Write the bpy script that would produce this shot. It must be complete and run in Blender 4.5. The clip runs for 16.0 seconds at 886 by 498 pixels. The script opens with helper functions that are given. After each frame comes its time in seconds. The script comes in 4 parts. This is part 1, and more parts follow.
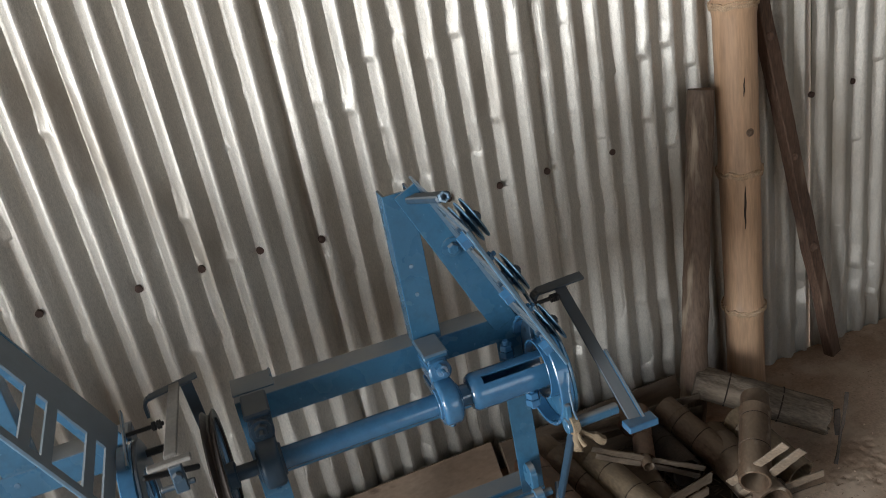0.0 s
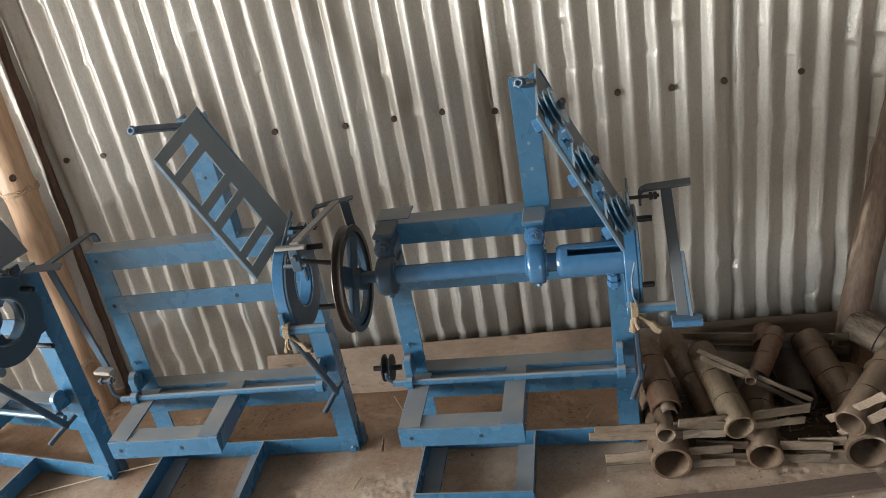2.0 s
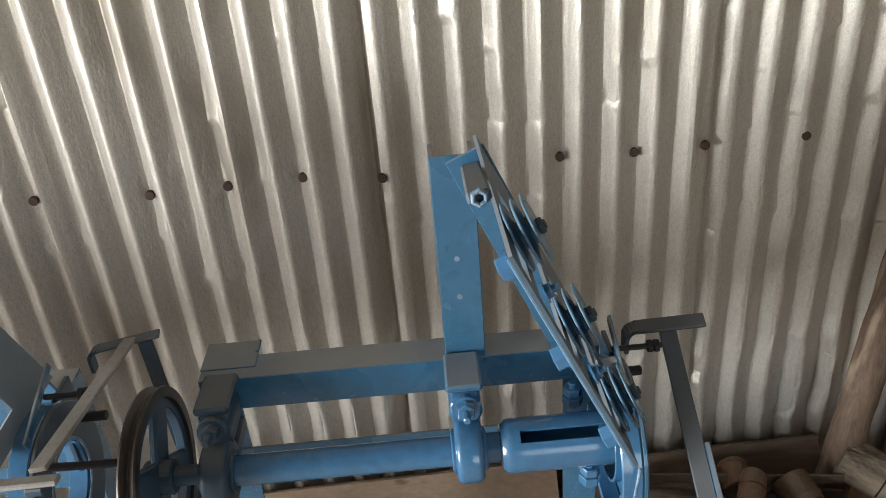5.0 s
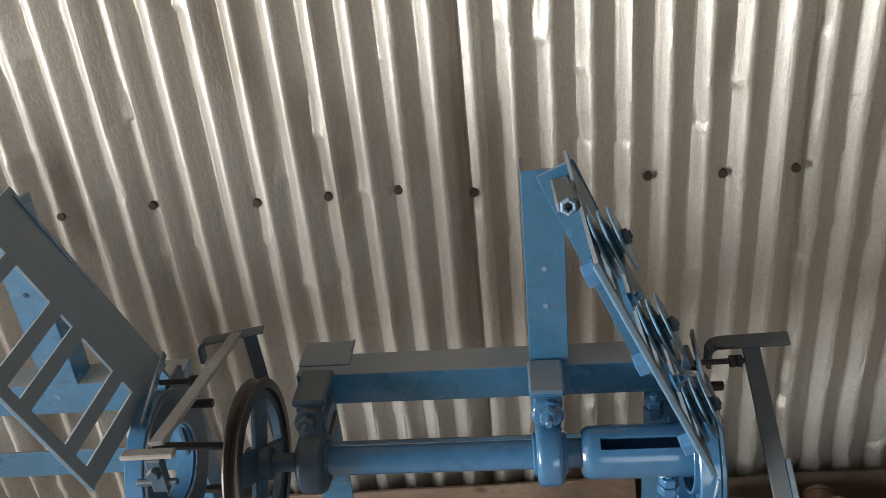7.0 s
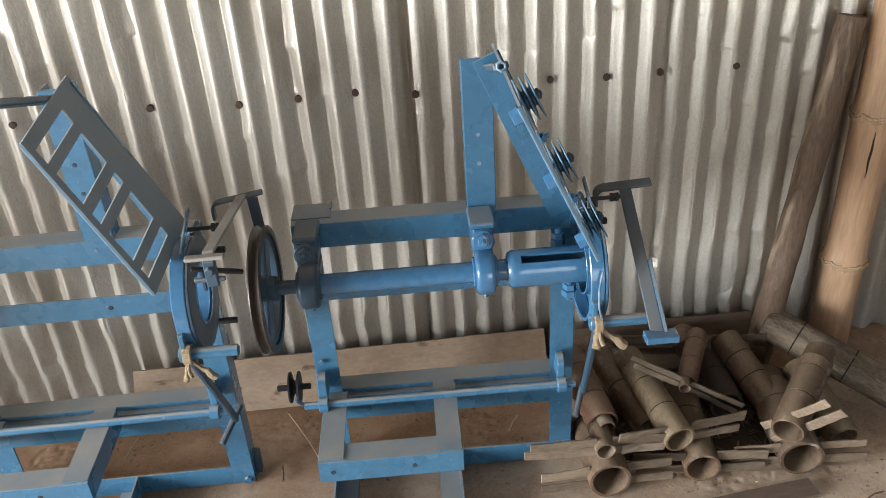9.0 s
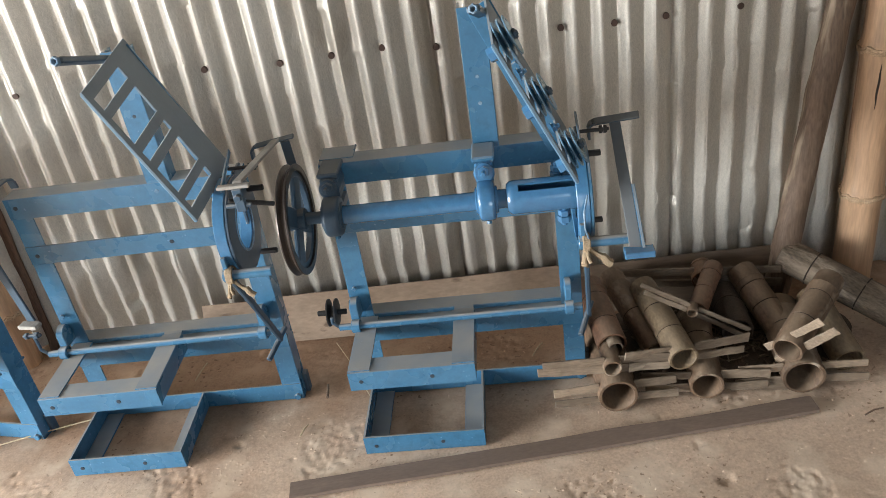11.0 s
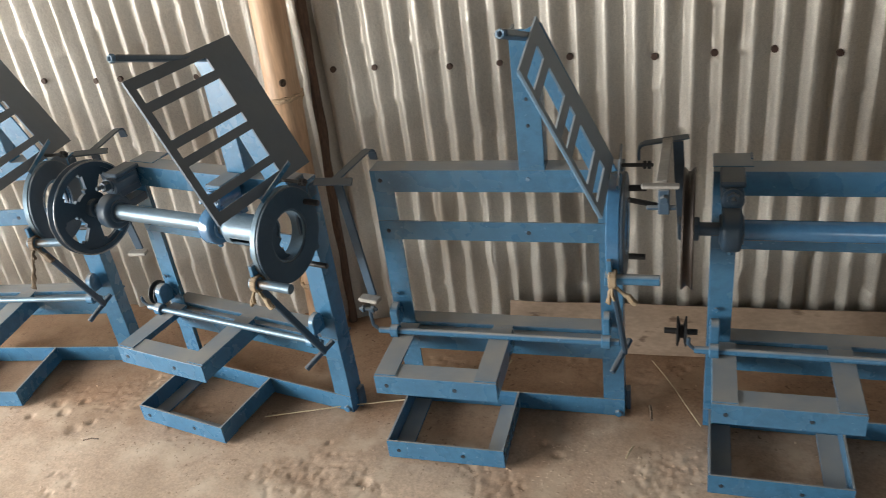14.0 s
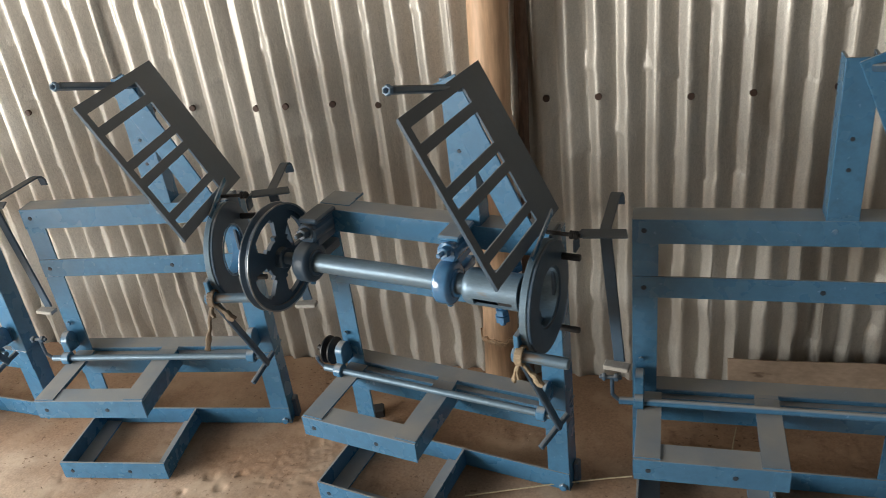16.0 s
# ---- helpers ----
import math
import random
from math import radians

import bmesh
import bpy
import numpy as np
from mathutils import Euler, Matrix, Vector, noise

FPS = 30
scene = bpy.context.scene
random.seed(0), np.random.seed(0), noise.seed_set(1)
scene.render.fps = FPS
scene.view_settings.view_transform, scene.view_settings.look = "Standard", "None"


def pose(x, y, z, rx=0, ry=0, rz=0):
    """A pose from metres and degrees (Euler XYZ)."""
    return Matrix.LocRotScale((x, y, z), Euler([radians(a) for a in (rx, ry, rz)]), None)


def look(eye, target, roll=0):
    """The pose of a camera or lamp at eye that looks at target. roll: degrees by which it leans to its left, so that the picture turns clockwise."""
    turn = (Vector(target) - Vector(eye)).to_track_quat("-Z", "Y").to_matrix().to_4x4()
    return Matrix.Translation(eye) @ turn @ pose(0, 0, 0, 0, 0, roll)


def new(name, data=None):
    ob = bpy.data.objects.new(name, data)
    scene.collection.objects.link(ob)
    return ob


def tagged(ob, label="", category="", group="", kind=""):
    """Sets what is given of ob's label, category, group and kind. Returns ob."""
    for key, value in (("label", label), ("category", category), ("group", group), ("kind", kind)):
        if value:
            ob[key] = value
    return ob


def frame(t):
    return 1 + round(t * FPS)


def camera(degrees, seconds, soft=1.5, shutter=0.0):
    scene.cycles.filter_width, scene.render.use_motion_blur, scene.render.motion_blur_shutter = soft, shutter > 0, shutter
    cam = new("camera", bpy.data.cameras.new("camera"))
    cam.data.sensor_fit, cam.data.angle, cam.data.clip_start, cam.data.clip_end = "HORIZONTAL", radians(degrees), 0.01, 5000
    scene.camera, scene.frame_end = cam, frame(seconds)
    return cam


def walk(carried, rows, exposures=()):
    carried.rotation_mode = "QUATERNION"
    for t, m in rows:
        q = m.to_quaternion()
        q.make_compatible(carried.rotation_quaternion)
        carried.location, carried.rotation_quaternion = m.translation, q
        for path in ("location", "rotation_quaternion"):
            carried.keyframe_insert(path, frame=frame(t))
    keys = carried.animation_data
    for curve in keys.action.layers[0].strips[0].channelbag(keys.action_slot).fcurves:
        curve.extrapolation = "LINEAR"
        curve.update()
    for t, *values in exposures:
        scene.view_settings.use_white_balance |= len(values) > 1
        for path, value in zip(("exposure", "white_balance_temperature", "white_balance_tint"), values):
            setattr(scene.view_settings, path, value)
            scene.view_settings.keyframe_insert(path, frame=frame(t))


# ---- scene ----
cam = camera(57.4, 16.0, soft=0.8, shutter=0.2)
PATH = [
    (0, (0.767, 0.578, 1.645), (1.26, 2.351, 0.863), -11.0),
    (0.5, (0.889, 0.476, 1.604), (1.23, 2.255, 0.757), -8.1),
    (1, (0.973, 0.348, 1.661), (1.116, 2.142, 0.789), -6.1),
    (1.5, (1.17, 0.256, 1.665), (1.022, 2.04, 0.773), -8.6),
    (2, (1.235, 0.236, 1.647), (0.882, 1.988, 0.749), -10.6),
    (2.5, (1.123, 0.285, 1.642), (0.797, 2.06, 0.78), -8.7),
    (3, (1.007, 0.37, 1.63), (0.899, 2.158, 0.74), -5.9),
    (3.5, (0.989, 0.508, 1.601), (0.887, 2.271, 0.662), -7.0),
    (4, (1.093, 0.7, 1.579), (0.919, 2.447, 0.62), -9.1),
    (4.5, (1.127, 0.844, 1.578), (1.092, 2.594, 0.611), -7.1),
    (5, (1.066, 1.056, 1.553), (1.116, 2.806, 0.587), -4.8),
    (7.5, (1.056, 0.928, 1.577), (0.883, 2.732, 0.731), -5.9),
    (8, (1.137, 0.697, 1.642), (1.049, 2.539, 0.869), -6.1),
    (8.5, (1.189, 0.552, 1.629), (1.206, 2.362, 0.78), -5.9),
    (9, (0.953, 0.495, 1.606), (1.03, 2.228, 0.612), -3.9),
    (11.5, (1.211, 0.231, 1.603), (1.014, 1.939, 0.58), -9.6),
    (12, (1.238, 0.242, 1.614), (1.108, 1.955, 0.59), -9.7),
    (12.5, (1.219, 0.249, 1.617), (1.039, 1.969, 0.612), -9.6),
    (13, (1.096, 0.26, 1.616), (0.789, 1.969, 0.624), -8.5),
    (13.5, (0.825, 0.265, 1.61), (0.379, 1.952, 0.634), -7.6),
    (14, (0.618, 0.32, 1.6), (0.055, 1.975, 0.628), -8.0),
    (14.5, (0.5, 0.443, 1.588), (-0.19, 2.065, 0.642), -10.1),
    (15, (0.386, 0.516, 1.604), (-0.361, 2.13, 0.689), -10.3),
    (15.5, (0.134, 0.491, 1.621), (-0.478, 2.162, 0.709), -8.2),
    (16, (-0.093, 0.469, 1.614), (-0.625, 2.151, 0.671), -7.3),
]
EXPOSURES = [(0.0, 0.59, 6250, 10), (1.0, 1.12, 6450, 10), (1.5, 0.87, 6500, 10), (2.0, 1.19, 6500, 10), (3.0, 0.82, 6600, 10), (3.5, 1.31, 6500, 10), (4.0, 1.24, 6500, 10), (4.5, 1.30, 6550, 10), (5.0, 1.21, 6550, 10), (7.5, 1.00, 6550, 10), (8.0, 0.59, 6650, 10), (8.4, 0.44, 6600, 10), (9.0, 1.53, 6500, 10),
             (12.5, 1.64, 6550, 10), (13.5, 1.17, 6650, 10), (14.5, 0.60, 6850, 10), (15.0, 0.26, 6750, 10), (15.5, 0.09, 6850, 10), (16.0, 0.29, 6850, 10)]
walk(cam, [(t, look(eye, target, roll)) for t, eye, target, roll in PATH], EXPOSURES)
DOOR_WATT, SIDE_WATT = 268.0, 6.0


# ---- light ----
world = bpy.data.worlds.new("sky")
scene.world = world
world.use_nodes = True
wn = world.node_tree
sky = wn.nodes.new("ShaderNodeTexSky")
sky.sky_type = "NISHITA"
sky.sun_disc = False
sky.sun_elevation, sky.sun_rotation = radians(48), radians(25)
wn.nodes["Background"].inputs["Strength"].default_value = 0.13
wn.links.new(sky.outputs["Color"], wn.nodes["Background"].inputs["Color"])

sun = new("sun", bpy.data.lights.new("sun", "SUN"))
sun.data.energy, sun.data.angle, sun.data.color = 3.0, radians(0.6), (1.0, 0.95, 0.87)
sun.matrix_world = look((2.5, 5.5, 6.5), (0, 0, 0))

# daylight through the open west side, and an added south fill, its doorway unseen
for nm, eye, tgt, sx, sy, watt in (("west_opening_daylight", (-4.18, -0.15, 1.12), (0.4, 1.9, 0.3), 3.3, 1.9, DOOR_WATT),
                                   ("south_doorway_daylight", (2.25, -2.28, 1.15), (2.25, 1.9, 0.55), 1.5, 1.8, SIDE_WATT)):
    la = bpy.data.lights.new(nm, "AREA")
    la.shape, la.size, la.size_y, la.energy, la.color = "RECTANGLE", sx, sy, watt, (0.966, 0.985, 0.984)
    new(nm, la).matrix_world = look(eye, tgt)


# ---- materials ----
def material(name, base, rough=0.5, metal=0.0, second=None, scale=6.0, stretch=(1, 1, 1), spread=0.5, fine=60.0, bump=0.15, dust=None,
             dust_amount=0.8, dust_from=0.6, marks=None, mark_scale=3.0, mark_edge=(0.58, 0.66), rand=0.0, gloss_var=0.1, grit=0.16, dents=None, coat=0.0, specks=None):
    """A painted, sawn or soiled surface: two scales of noise, optional marks, optional dust on upward faces."""
    m = bpy.data.materials.new(name)
    m.use_nodes = True
    nt = m.node_tree
    n, l = nt.nodes, nt.links
    b = n["Principled BSDF"]
    tc = n.new("ShaderNodeTexCoord")
    mp = n.new("ShaderNodeMapping")
    mp.inputs["Scale"].default_value = stretch
    l.new(tc.outputs["Object"], mp.inputs["Vector"])
    vec = mp.outputs["Vector"]
    if rand:
        oi = n.new("ShaderNodeObjectInfo")
        add = n.new("ShaderNodeVectorMath")
        add.operation = "MULTIPLY_ADD"
        cmb = n.new("ShaderNodeCombineXYZ")
        for k in range(3):
            l.new(oi.outputs["Random"], cmb.inputs[k])
        add.inputs[1].default_value = (17.0, 9.0, 23.0)
        l.new(cmb.outputs[0], add.inputs[0])
        l.new(vec, add.inputs[2])
        vec = add.outputs[0]

    def noise_node(sc, detail=4.0):
        x = n.new("ShaderNodeTexNoise")
        x.inputs["Scale"].default_value, x.inputs["Detail"].default_value = sc, detail
        l.new(vec, x.inputs["Vector"])
        return x

    def ramp(src, a, b_):
        r = n.new("ShaderNodeMapRange")
        r.inputs["From Min"].default_value, r.inputs["From Max"].default_value = a, b_
        l.new(src, r.inputs["Value"])
        return r.outputs["Result"]

    def mix(fac, a, b_):
        x = n.new("ShaderNodeMix")
        x.data_type = "RGBA"
        if hasattr(fac, "is_linked"):
            l.new(fac, x.inputs["Factor"])
        else:
            x.inputs["Factor"].default_value = fac
        for sock, v in ((x.inputs["A"], a), (x.inputs["B"], b_)):
            if hasattr(v, "is_linked"):
                l.new(v, sock)
            else:
                sock.default_value = (*v, 1)
        return x.outputs["Result"]

    big, small = noise_node(scale), noise_node(fine, 6.0)
    second = second or tuple(c * 0.6 for c in base)
    col = mix(ramp(big.outputs["Fac"], 0.5 - spread / 2, 0.5 + spread / 2), base, second)
    dark = tuple(c * 0.72 for c in base)
    f2 = ramp(small.outputs["Fac"], 0.45, 0.85)
    col = mix(f2, col, dark)
    if grit:
        gn = noise_node(fine * 3.3, 3.0)
        gv = n.new("ShaderNodeHueSaturation")
        gr = n.new("ShaderNodeMapRange")
        gr.inputs["From Min"].default_value, gr.inputs["From Max"].default_value = 0.3, 0.7
        gr.inputs["To Min"].default_value, gr.inputs["To Max"].default_value = 1 - grit, 1 + grit
        l.new(gn.outputs["Fac"], gr.inputs["Value"])
        l.new(gr.outputs["Result"], gv.inputs["Value"])
        l.new(col, gv.inputs["Color"])
        col = gv.outputs["Color"]
    if rand:
        hv = n.new("ShaderNodeHueSaturation")
        rr = n.new("ShaderNodeMapRange")
        rr.inputs["To Min"].default_value, rr.inputs["To Max"].default_value = 1 - rand, 1 + rand
        l.new(oi.outputs["Random"], rr.inputs["Value"])
        l.new(rr.outputs["Result"], hv.inputs["Value"])
        l.new(col, hv.inputs["Color"])
        col = hv.outputs["Color"]
    if marks:
        mk = noise_node(mark_scale, 8.0)
        col = mix(ramp(mk.outputs["Fac"], *mark_edge), col, marks)
    if specks:
        cluster = ramp(noise_node(3.4, 3.0).outputs["Fac"], 0.42, 0.62)
        dots = ramp(noise_node(75, 2.0).outputs["Fac"], 0.64, 0.70)
        both = n.new("ShaderNodeMath")
        both.operation = "MULTIPLY"
        l.new(cluster, both.inputs[0])
        l.new(dots, both.inputs[1])
        col = mix(both.outputs[0], col, specks)
    ru = n.new("ShaderNodeMapRange")
    ru.inputs["To Min"].default_value, ru.inputs["To Max"].default_value = max(rough - gloss_var, 0.05), min(rough + gloss_var, 1)
    l.new(big.outputs["Fac"], ru.inputs["Value"])
    rsock = ru.outputs["Result"]
    if dust:
        ge = n.new("ShaderNodeNewGeometry")
        sp = n.new("ShaderNodeSeparateXYZ")
        l.new(ge.outputs["Normal"], sp.inputs[0])
        up = ramp(sp.outputs["Z"], dust_from, dust_from + 0.35)
        mu = n.new("ShaderNodeMath")
        mu.operation = "MULTIPLY"
        l.new(up, mu.inputs[0])
        l.new(ramp(big.outputs["Fac"], -0.3, 0.75 / dust_amount), mu.inputs[1])
        col = mix(mu.outputs[0], col, dust)
        m2 = n.new("ShaderNodeMix")
        l.new(mu.outputs[0], m2.inputs["Factor"])
        l.new(rsock, m2.inputs["A"])
        m2.inputs["B"].default_value = 0.85
        rsock = m2.outputs["Result"]
    l.new(col, b.inputs["Base Color"])
    l.new(rsock, b.inputs["Roughness"])
    b.inputs["Metallic"].default_value = metal
    b.inputs["Coat Weight"].default_value, b.inputs["Coat Roughness"].default_value = coat, 0.13
    if bump:
        bp = n.new("ShaderNodeBump")
        bp.inputs["Strength"].default_value, bp.inputs["Distance"].default_value = bump, 0.004
        l.new(small.outputs["Fac"], bp.inputs["Height"])
        if dents:
            dn = noise_node(dents[0], 2.0)
            b2 = n.new("ShaderNodeBump")
            b2.inputs["Strength"].default_value, b2.inputs["Distance"].default_value = dents[1], dents[2]
            l.new(dn.outputs["Fac"], b2.inputs["Height"])
            l.new(b2.outputs["Normal"], bp.inputs["Normal"])
        l.new(bp.outputs["Normal"], b.inputs["Normal"])
    return m


BLUE = material("blue_enamel", (0.054, 0.170, 0.292), 0.27, second=(0.044, 0.140, 0.25), scale=9, fine=45, bump=0.05, grit=0.05, dust=(0.375, 0.355, 0.32),
                dust_amount=0.95, marks=(0.13, 0.25, 0.41), mark_scale=70, mark_edge=(0.68, 0.73), rand=0.05, coat=0.2)
# dark blue of small parts; on the late plates it holds their shade
BLUE_DARK = material("dark_blue_enamel_and_shade", (0.045, 0.085, 0.13), 0.45, second=(0.035, 0.065, 0.10), scale=9, fine=50, bump=0.06, grit=0.05, dust=(0.185, 0.19, 0.19), dust_from=0.2, rand=0.05)
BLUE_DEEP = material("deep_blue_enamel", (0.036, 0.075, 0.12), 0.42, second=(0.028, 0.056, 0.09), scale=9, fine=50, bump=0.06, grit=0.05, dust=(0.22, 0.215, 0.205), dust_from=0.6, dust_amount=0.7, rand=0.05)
# dusty plate paint, lightened further for haze over the first two machines
PLATE_HAZED = material("hazed_dusty_plate_enamel", (0.10, 0.155, 0.21), 0.5, second=(0.075, 0.12, 0.165), scale=9, fine=50, bump=0.06, grit=0.06, dust=(0.30, 0.325, 0.345), dust_from=0.2, rand=0.05)
DUSTED = material("dust_coated_steel", (0.36, 0.335, 0.30), 0.8, second=(0.25, 0.245, 0.235), scale=14, fine=90, bump=0.15, grit=0.1)
DIRT_SHADE = material("dirt_and_heap_shade", (0.10, 0.072, 0.052), 0.95, second=(0.06, 0.043, 0.031), scale=14, fine=60, bump=0.8, grit=0.25)
GLOSS = material("fresh_blue_enamel", (0.058, 0.18, 0.34), 0.2, second=(0.048, 0.155, 0.295), scale=14, fine=50, bump=0.03, grit=0.04, rand=0.04, gloss_var=0.07, coat=0.8)
STEEL = material("worn_painted_shaft", (0.165, 0.235, 0.29), 0.38, 0.35, second=(0.095, 0.16, 0.22), scale=22, stretch=(0.3, 1, 1), fine=90, bump=0.08, grit=0.08, marks=(0.16, 0.13, 0.105), mark_scale=30, mark_edge=(0.66, 0.74), gloss_var=0.1)
EDGE = material("rubbed_blue_edge", (0.17, 0.30, 0.42), 0.4, second=(0.08, 0.19, 0.30), scale=40, fine=120, bump=0.1)
CHALK = material("worn_paint_and_lit_holes", (0.22, 0.315, 0.41), 0.5, second=(0.07, 0.16, 0.27), scale=60, spread=0.25, fine=200, bump=0.2)
IRON = material("bare_iron", (0.022, 0.024, 0.028), 0.5, 0.3, second=(0.032, 0.030, 0.029), scale=18, fine=150, bump=0.2, rand=0.1)
RUST = material("worn_rim", (0.075, 0.057, 0.046), 0.38, 0.5, second=(0.042, 0.038, 0.038), scale=20, fine=120, bump=0.15)
TIN = material("galvanised_tin", (0.61, 0.58, 0.525), 0.46, 0.48, second=(0.50, 0.465, 0.41), scale=3.2, stretch=(1, 1, 0.5), fine=170, bump=0.24,
               marks=(0.34, 0.295, 0.24), mark_scale=4.0, mark_edge=(0.57, 0.74), gloss_var=0.12, grit=0.17, dents=(22, 0.3, 0.006))
# tin of the unseen walls and roof, kept dark to cut bounced light
UNSEEN_TIN = material("unseen_dark_tin", (0.17, 0.155, 0.135), 0.5, 0.6, scale=3, fine=30)
BAMBOO = material("bamboo", (0.60, 0.392, 0.248), 0.5, second=(0.50, 0.31, 0.182), scale=16, stretch=(1, 1, 0.1), fine=46, bump=0.3, grit=0.14,
                  marks=(0.25, 0.15, 0.09), mark_scale=14, mark_edge=(0.60, 0.74))
CANE = material("old_bamboo", (0.168, 0.107, 0.066), 0.62, second=(0.08, 0.049, 0.03), scale=12, stretch=(1, 1, 0.6), fine=40, bump=0.5, rand=0.22, grit=0.3,
                marks=(0.33, 0.27, 0.205), mark_scale=17, mark_edge=(0.60, 0.72), dust=(0.27, 0.205, 0.142), dust_amount=0.5)
SLAT = material("split_bamboo", (0.25, 0.19, 0.135), 0.65, second=(0.11, 0.08, 0.056), scale=20, stretch=(0.25, 1, 1), fine=60, bump=0.4, rand=0.32, grit=0.2,
                marks=(0.36, 0.30, 0.23), mark_scale=24, mark_edge=(0.60, 0.75))
CANE_RED = material("reddish_bamboo", (0.21, 0.108, 0.061), 0.6, second=(0.11, 0.056, 0.033), scale=11, stretch=(1, 1, 0.6), fine=40, bump=0.5, rand=0.12, grit=0.3,
                    marks=(0.07, 0.04, 0.027), mark_scale=13, mark_edge=(0.56, 0.68), dust=(0.29, 0.215, 0.155), dust_amount=0.5)
CANE_TAN = material("greenish_bamboo", (0.195, 0.14, 0.083), 0.6, second=(0.125, 0.09, 0.058), scale=11, stretch=(1, 1, 0.6), fine=40, bump=0.5, rand=0.12, grit=0.3,
                    marks=(0.10, 0.072, 0.047), mark_scale=13, mark_edge=(0.56, 0.7), dust=(0.285, 0.22, 0.148), dust_amount=0.5)
# dark bark strips, and the shade on the tube deepest in the heap
CANE_BLACK = material("dark_bamboo", (0.085, 0.061, 0.045), 0.65, second=(0.04, 0.029, 0.022), scale=12, fine=60, bump=0.5, grit=0.3)
LOGWOOD = material("weathered_log", (0.225, 0.183, 0.138), 0.8, second=(0.115, 0.08, 0.055), scale=14, stretch=(1, 1, 0.35), fine=60, bump=0.9, grit=0.35,
                   marks=(0.34, 0.275, 0.205), mark_scale=13, mark_edge=(0.52, 0.68), dents=(18, 0.8, 0.02))
NODE_RING = material("bamboo_node_ring", (0.60, 0.43, 0.28), 0.75, second=(0.36, 0.235, 0.14), scale=40, fine=120, bump=0.6, grit=0.3)
PUNCH = material("rusty_nail_hole", (0.075, 0.04, 0.028), 0.7, bump=0.0)
NODE = material("bamboo_cut", (0.035, 0.022, 0.015), 0.8, bump=0.0)
WOOD = material("weathered_wood", (0.235, 0.158, 0.112), 0.7, second=(0.105, 0.07, 0.047), scale=11, stretch=(1, 1, 0.12), fine=60, bump=0.8, grit=0.25,
                marks=(0.42, 0.33, 0.245), mark_scale=22, mark_edge=(0.53, 0.64), rand=0.1)
BARK = material("reddish_bark", (0.16, 0.092, 0.06), 0.75, second=(0.075, 0.043, 0.03), scale=14, stretch=(1, 1, 0.2), fine=60, bump=0.8, grit=0.3,
                marks=(0.25, 0.17, 0.12), mark_scale=18, mark_edge=(0.60, 0.74))
PLANK = material("plank_wood", (0.42, 0.305, 0.22), 0.75, second=(0.34, 0.24, 0.17), scale=7, stretch=(0.4, 1, 1), spread=0.7, fine=40, bump=0.35, grit=0.1,
                 marks=(0.17, 0.11, 0.075), mark_scale=26, mark_edge=(0.63, 0.70), rand=0.08)
# the wall plank's wood again, darkened for the shade of the heap
SHADEPLANK = material("shaded_plank_wood", (0.24, 0.175, 0.125), 0.75, second=(0.13, 0.093, 0.066), scale=9, stretch=(0.15, 1, 1), fine=40, bump=0.4, grit=0.12,
                    marks=(0.07, 0.05, 0.035), mark_scale=20, mark_edge=(0.56, 0.7))
DARKPLANK = material("stained_plank", (0.205, 0.15, 0.118), 0.75, second=(0.155, 0.112, 0.086), scale=8, stretch=(0.3, 1, 1), fine=60, bump=0.3, grit=0.1)
EARTH = material("dusty_floor", (0.62, 0.468, 0.352), 0.93, second=(0.47, 0.35, 0.255), scale=5.0, spread=0.42, fine=44, bump=0.2, grit=0.14,
                 marks=(0.68, 0.555, 0.43), mark_scale=8.0, mark_edge=(0.50, 0.70), specks=(0.27, 0.185, 0.125))


def brown_soil_and_shade(m, tint):
    """Browner soil along the row of machines, their shade mixed in; paler crust elsewhere, ragged border."""
    n, l = m.node_tree.nodes, m.node_tree.links
    b = n["Principled BSDF"]
    tc, sp, nz = n.new("ShaderNodeTexCoord"), n.new("ShaderNodeSeparateXYZ"), n.new("ShaderNodeTexNoise")
    l.new(tc.outputs["Object"], sp.inputs[0])
    l.new(tc.outputs["Object"], nz.inputs["Vector"])
    nz.inputs["Scale"].default_value, nz.inputs["Detail"].default_value = 3.2, 7.0

    def calc(op, a, c, d=0.0):
        x = n.new("ShaderNodeMath")
        x.operation = op
        for k, v in enumerate((a, c, d)):
            if hasattr(v, "is_linked"):
                l.new(v, x.inputs[k])
            else:
                x.inputs[k].default_value = v
        return x.outputs[0]

    away = calc("MAXIMUM", calc("SUBTRACT", sp.outputs["X"], 0.35), 0.0)
    field = calc("MULTIPLY_ADD", sp.outputs["Y"], 1.4, -2.37)
    field = calc("MULTIPLY_ADD", away, -0.33, field)
    field = calc("MULTIPLY_ADD", calc("SUBTRACT", nz.outputs["Fac"], 0.5), 1.5, field)
    r = n.new("ShaderNodeMapRange")
    r.interpolation_type = "SMOOTHSTEP"
    l.new(field, r.inputs["Value"])
    r.inputs["From Min"].default_value, r.inputs["From Max"].default_value = -0.1, 0.75
    mx = n.new("ShaderNodeMix")
    mx.data_type, mx.blend_type = "RGBA", "MULTIPLY"
    l.new(r.outputs["Result"], mx.inputs["Factor"])
    l.new(b.inputs["Base Color"].links[0].from_socket, mx.inputs["A"])
    mx.inputs["B"].default_value = (*tint, 1)
    l.new(mx.outputs["Result"], b.inputs["Base Color"])


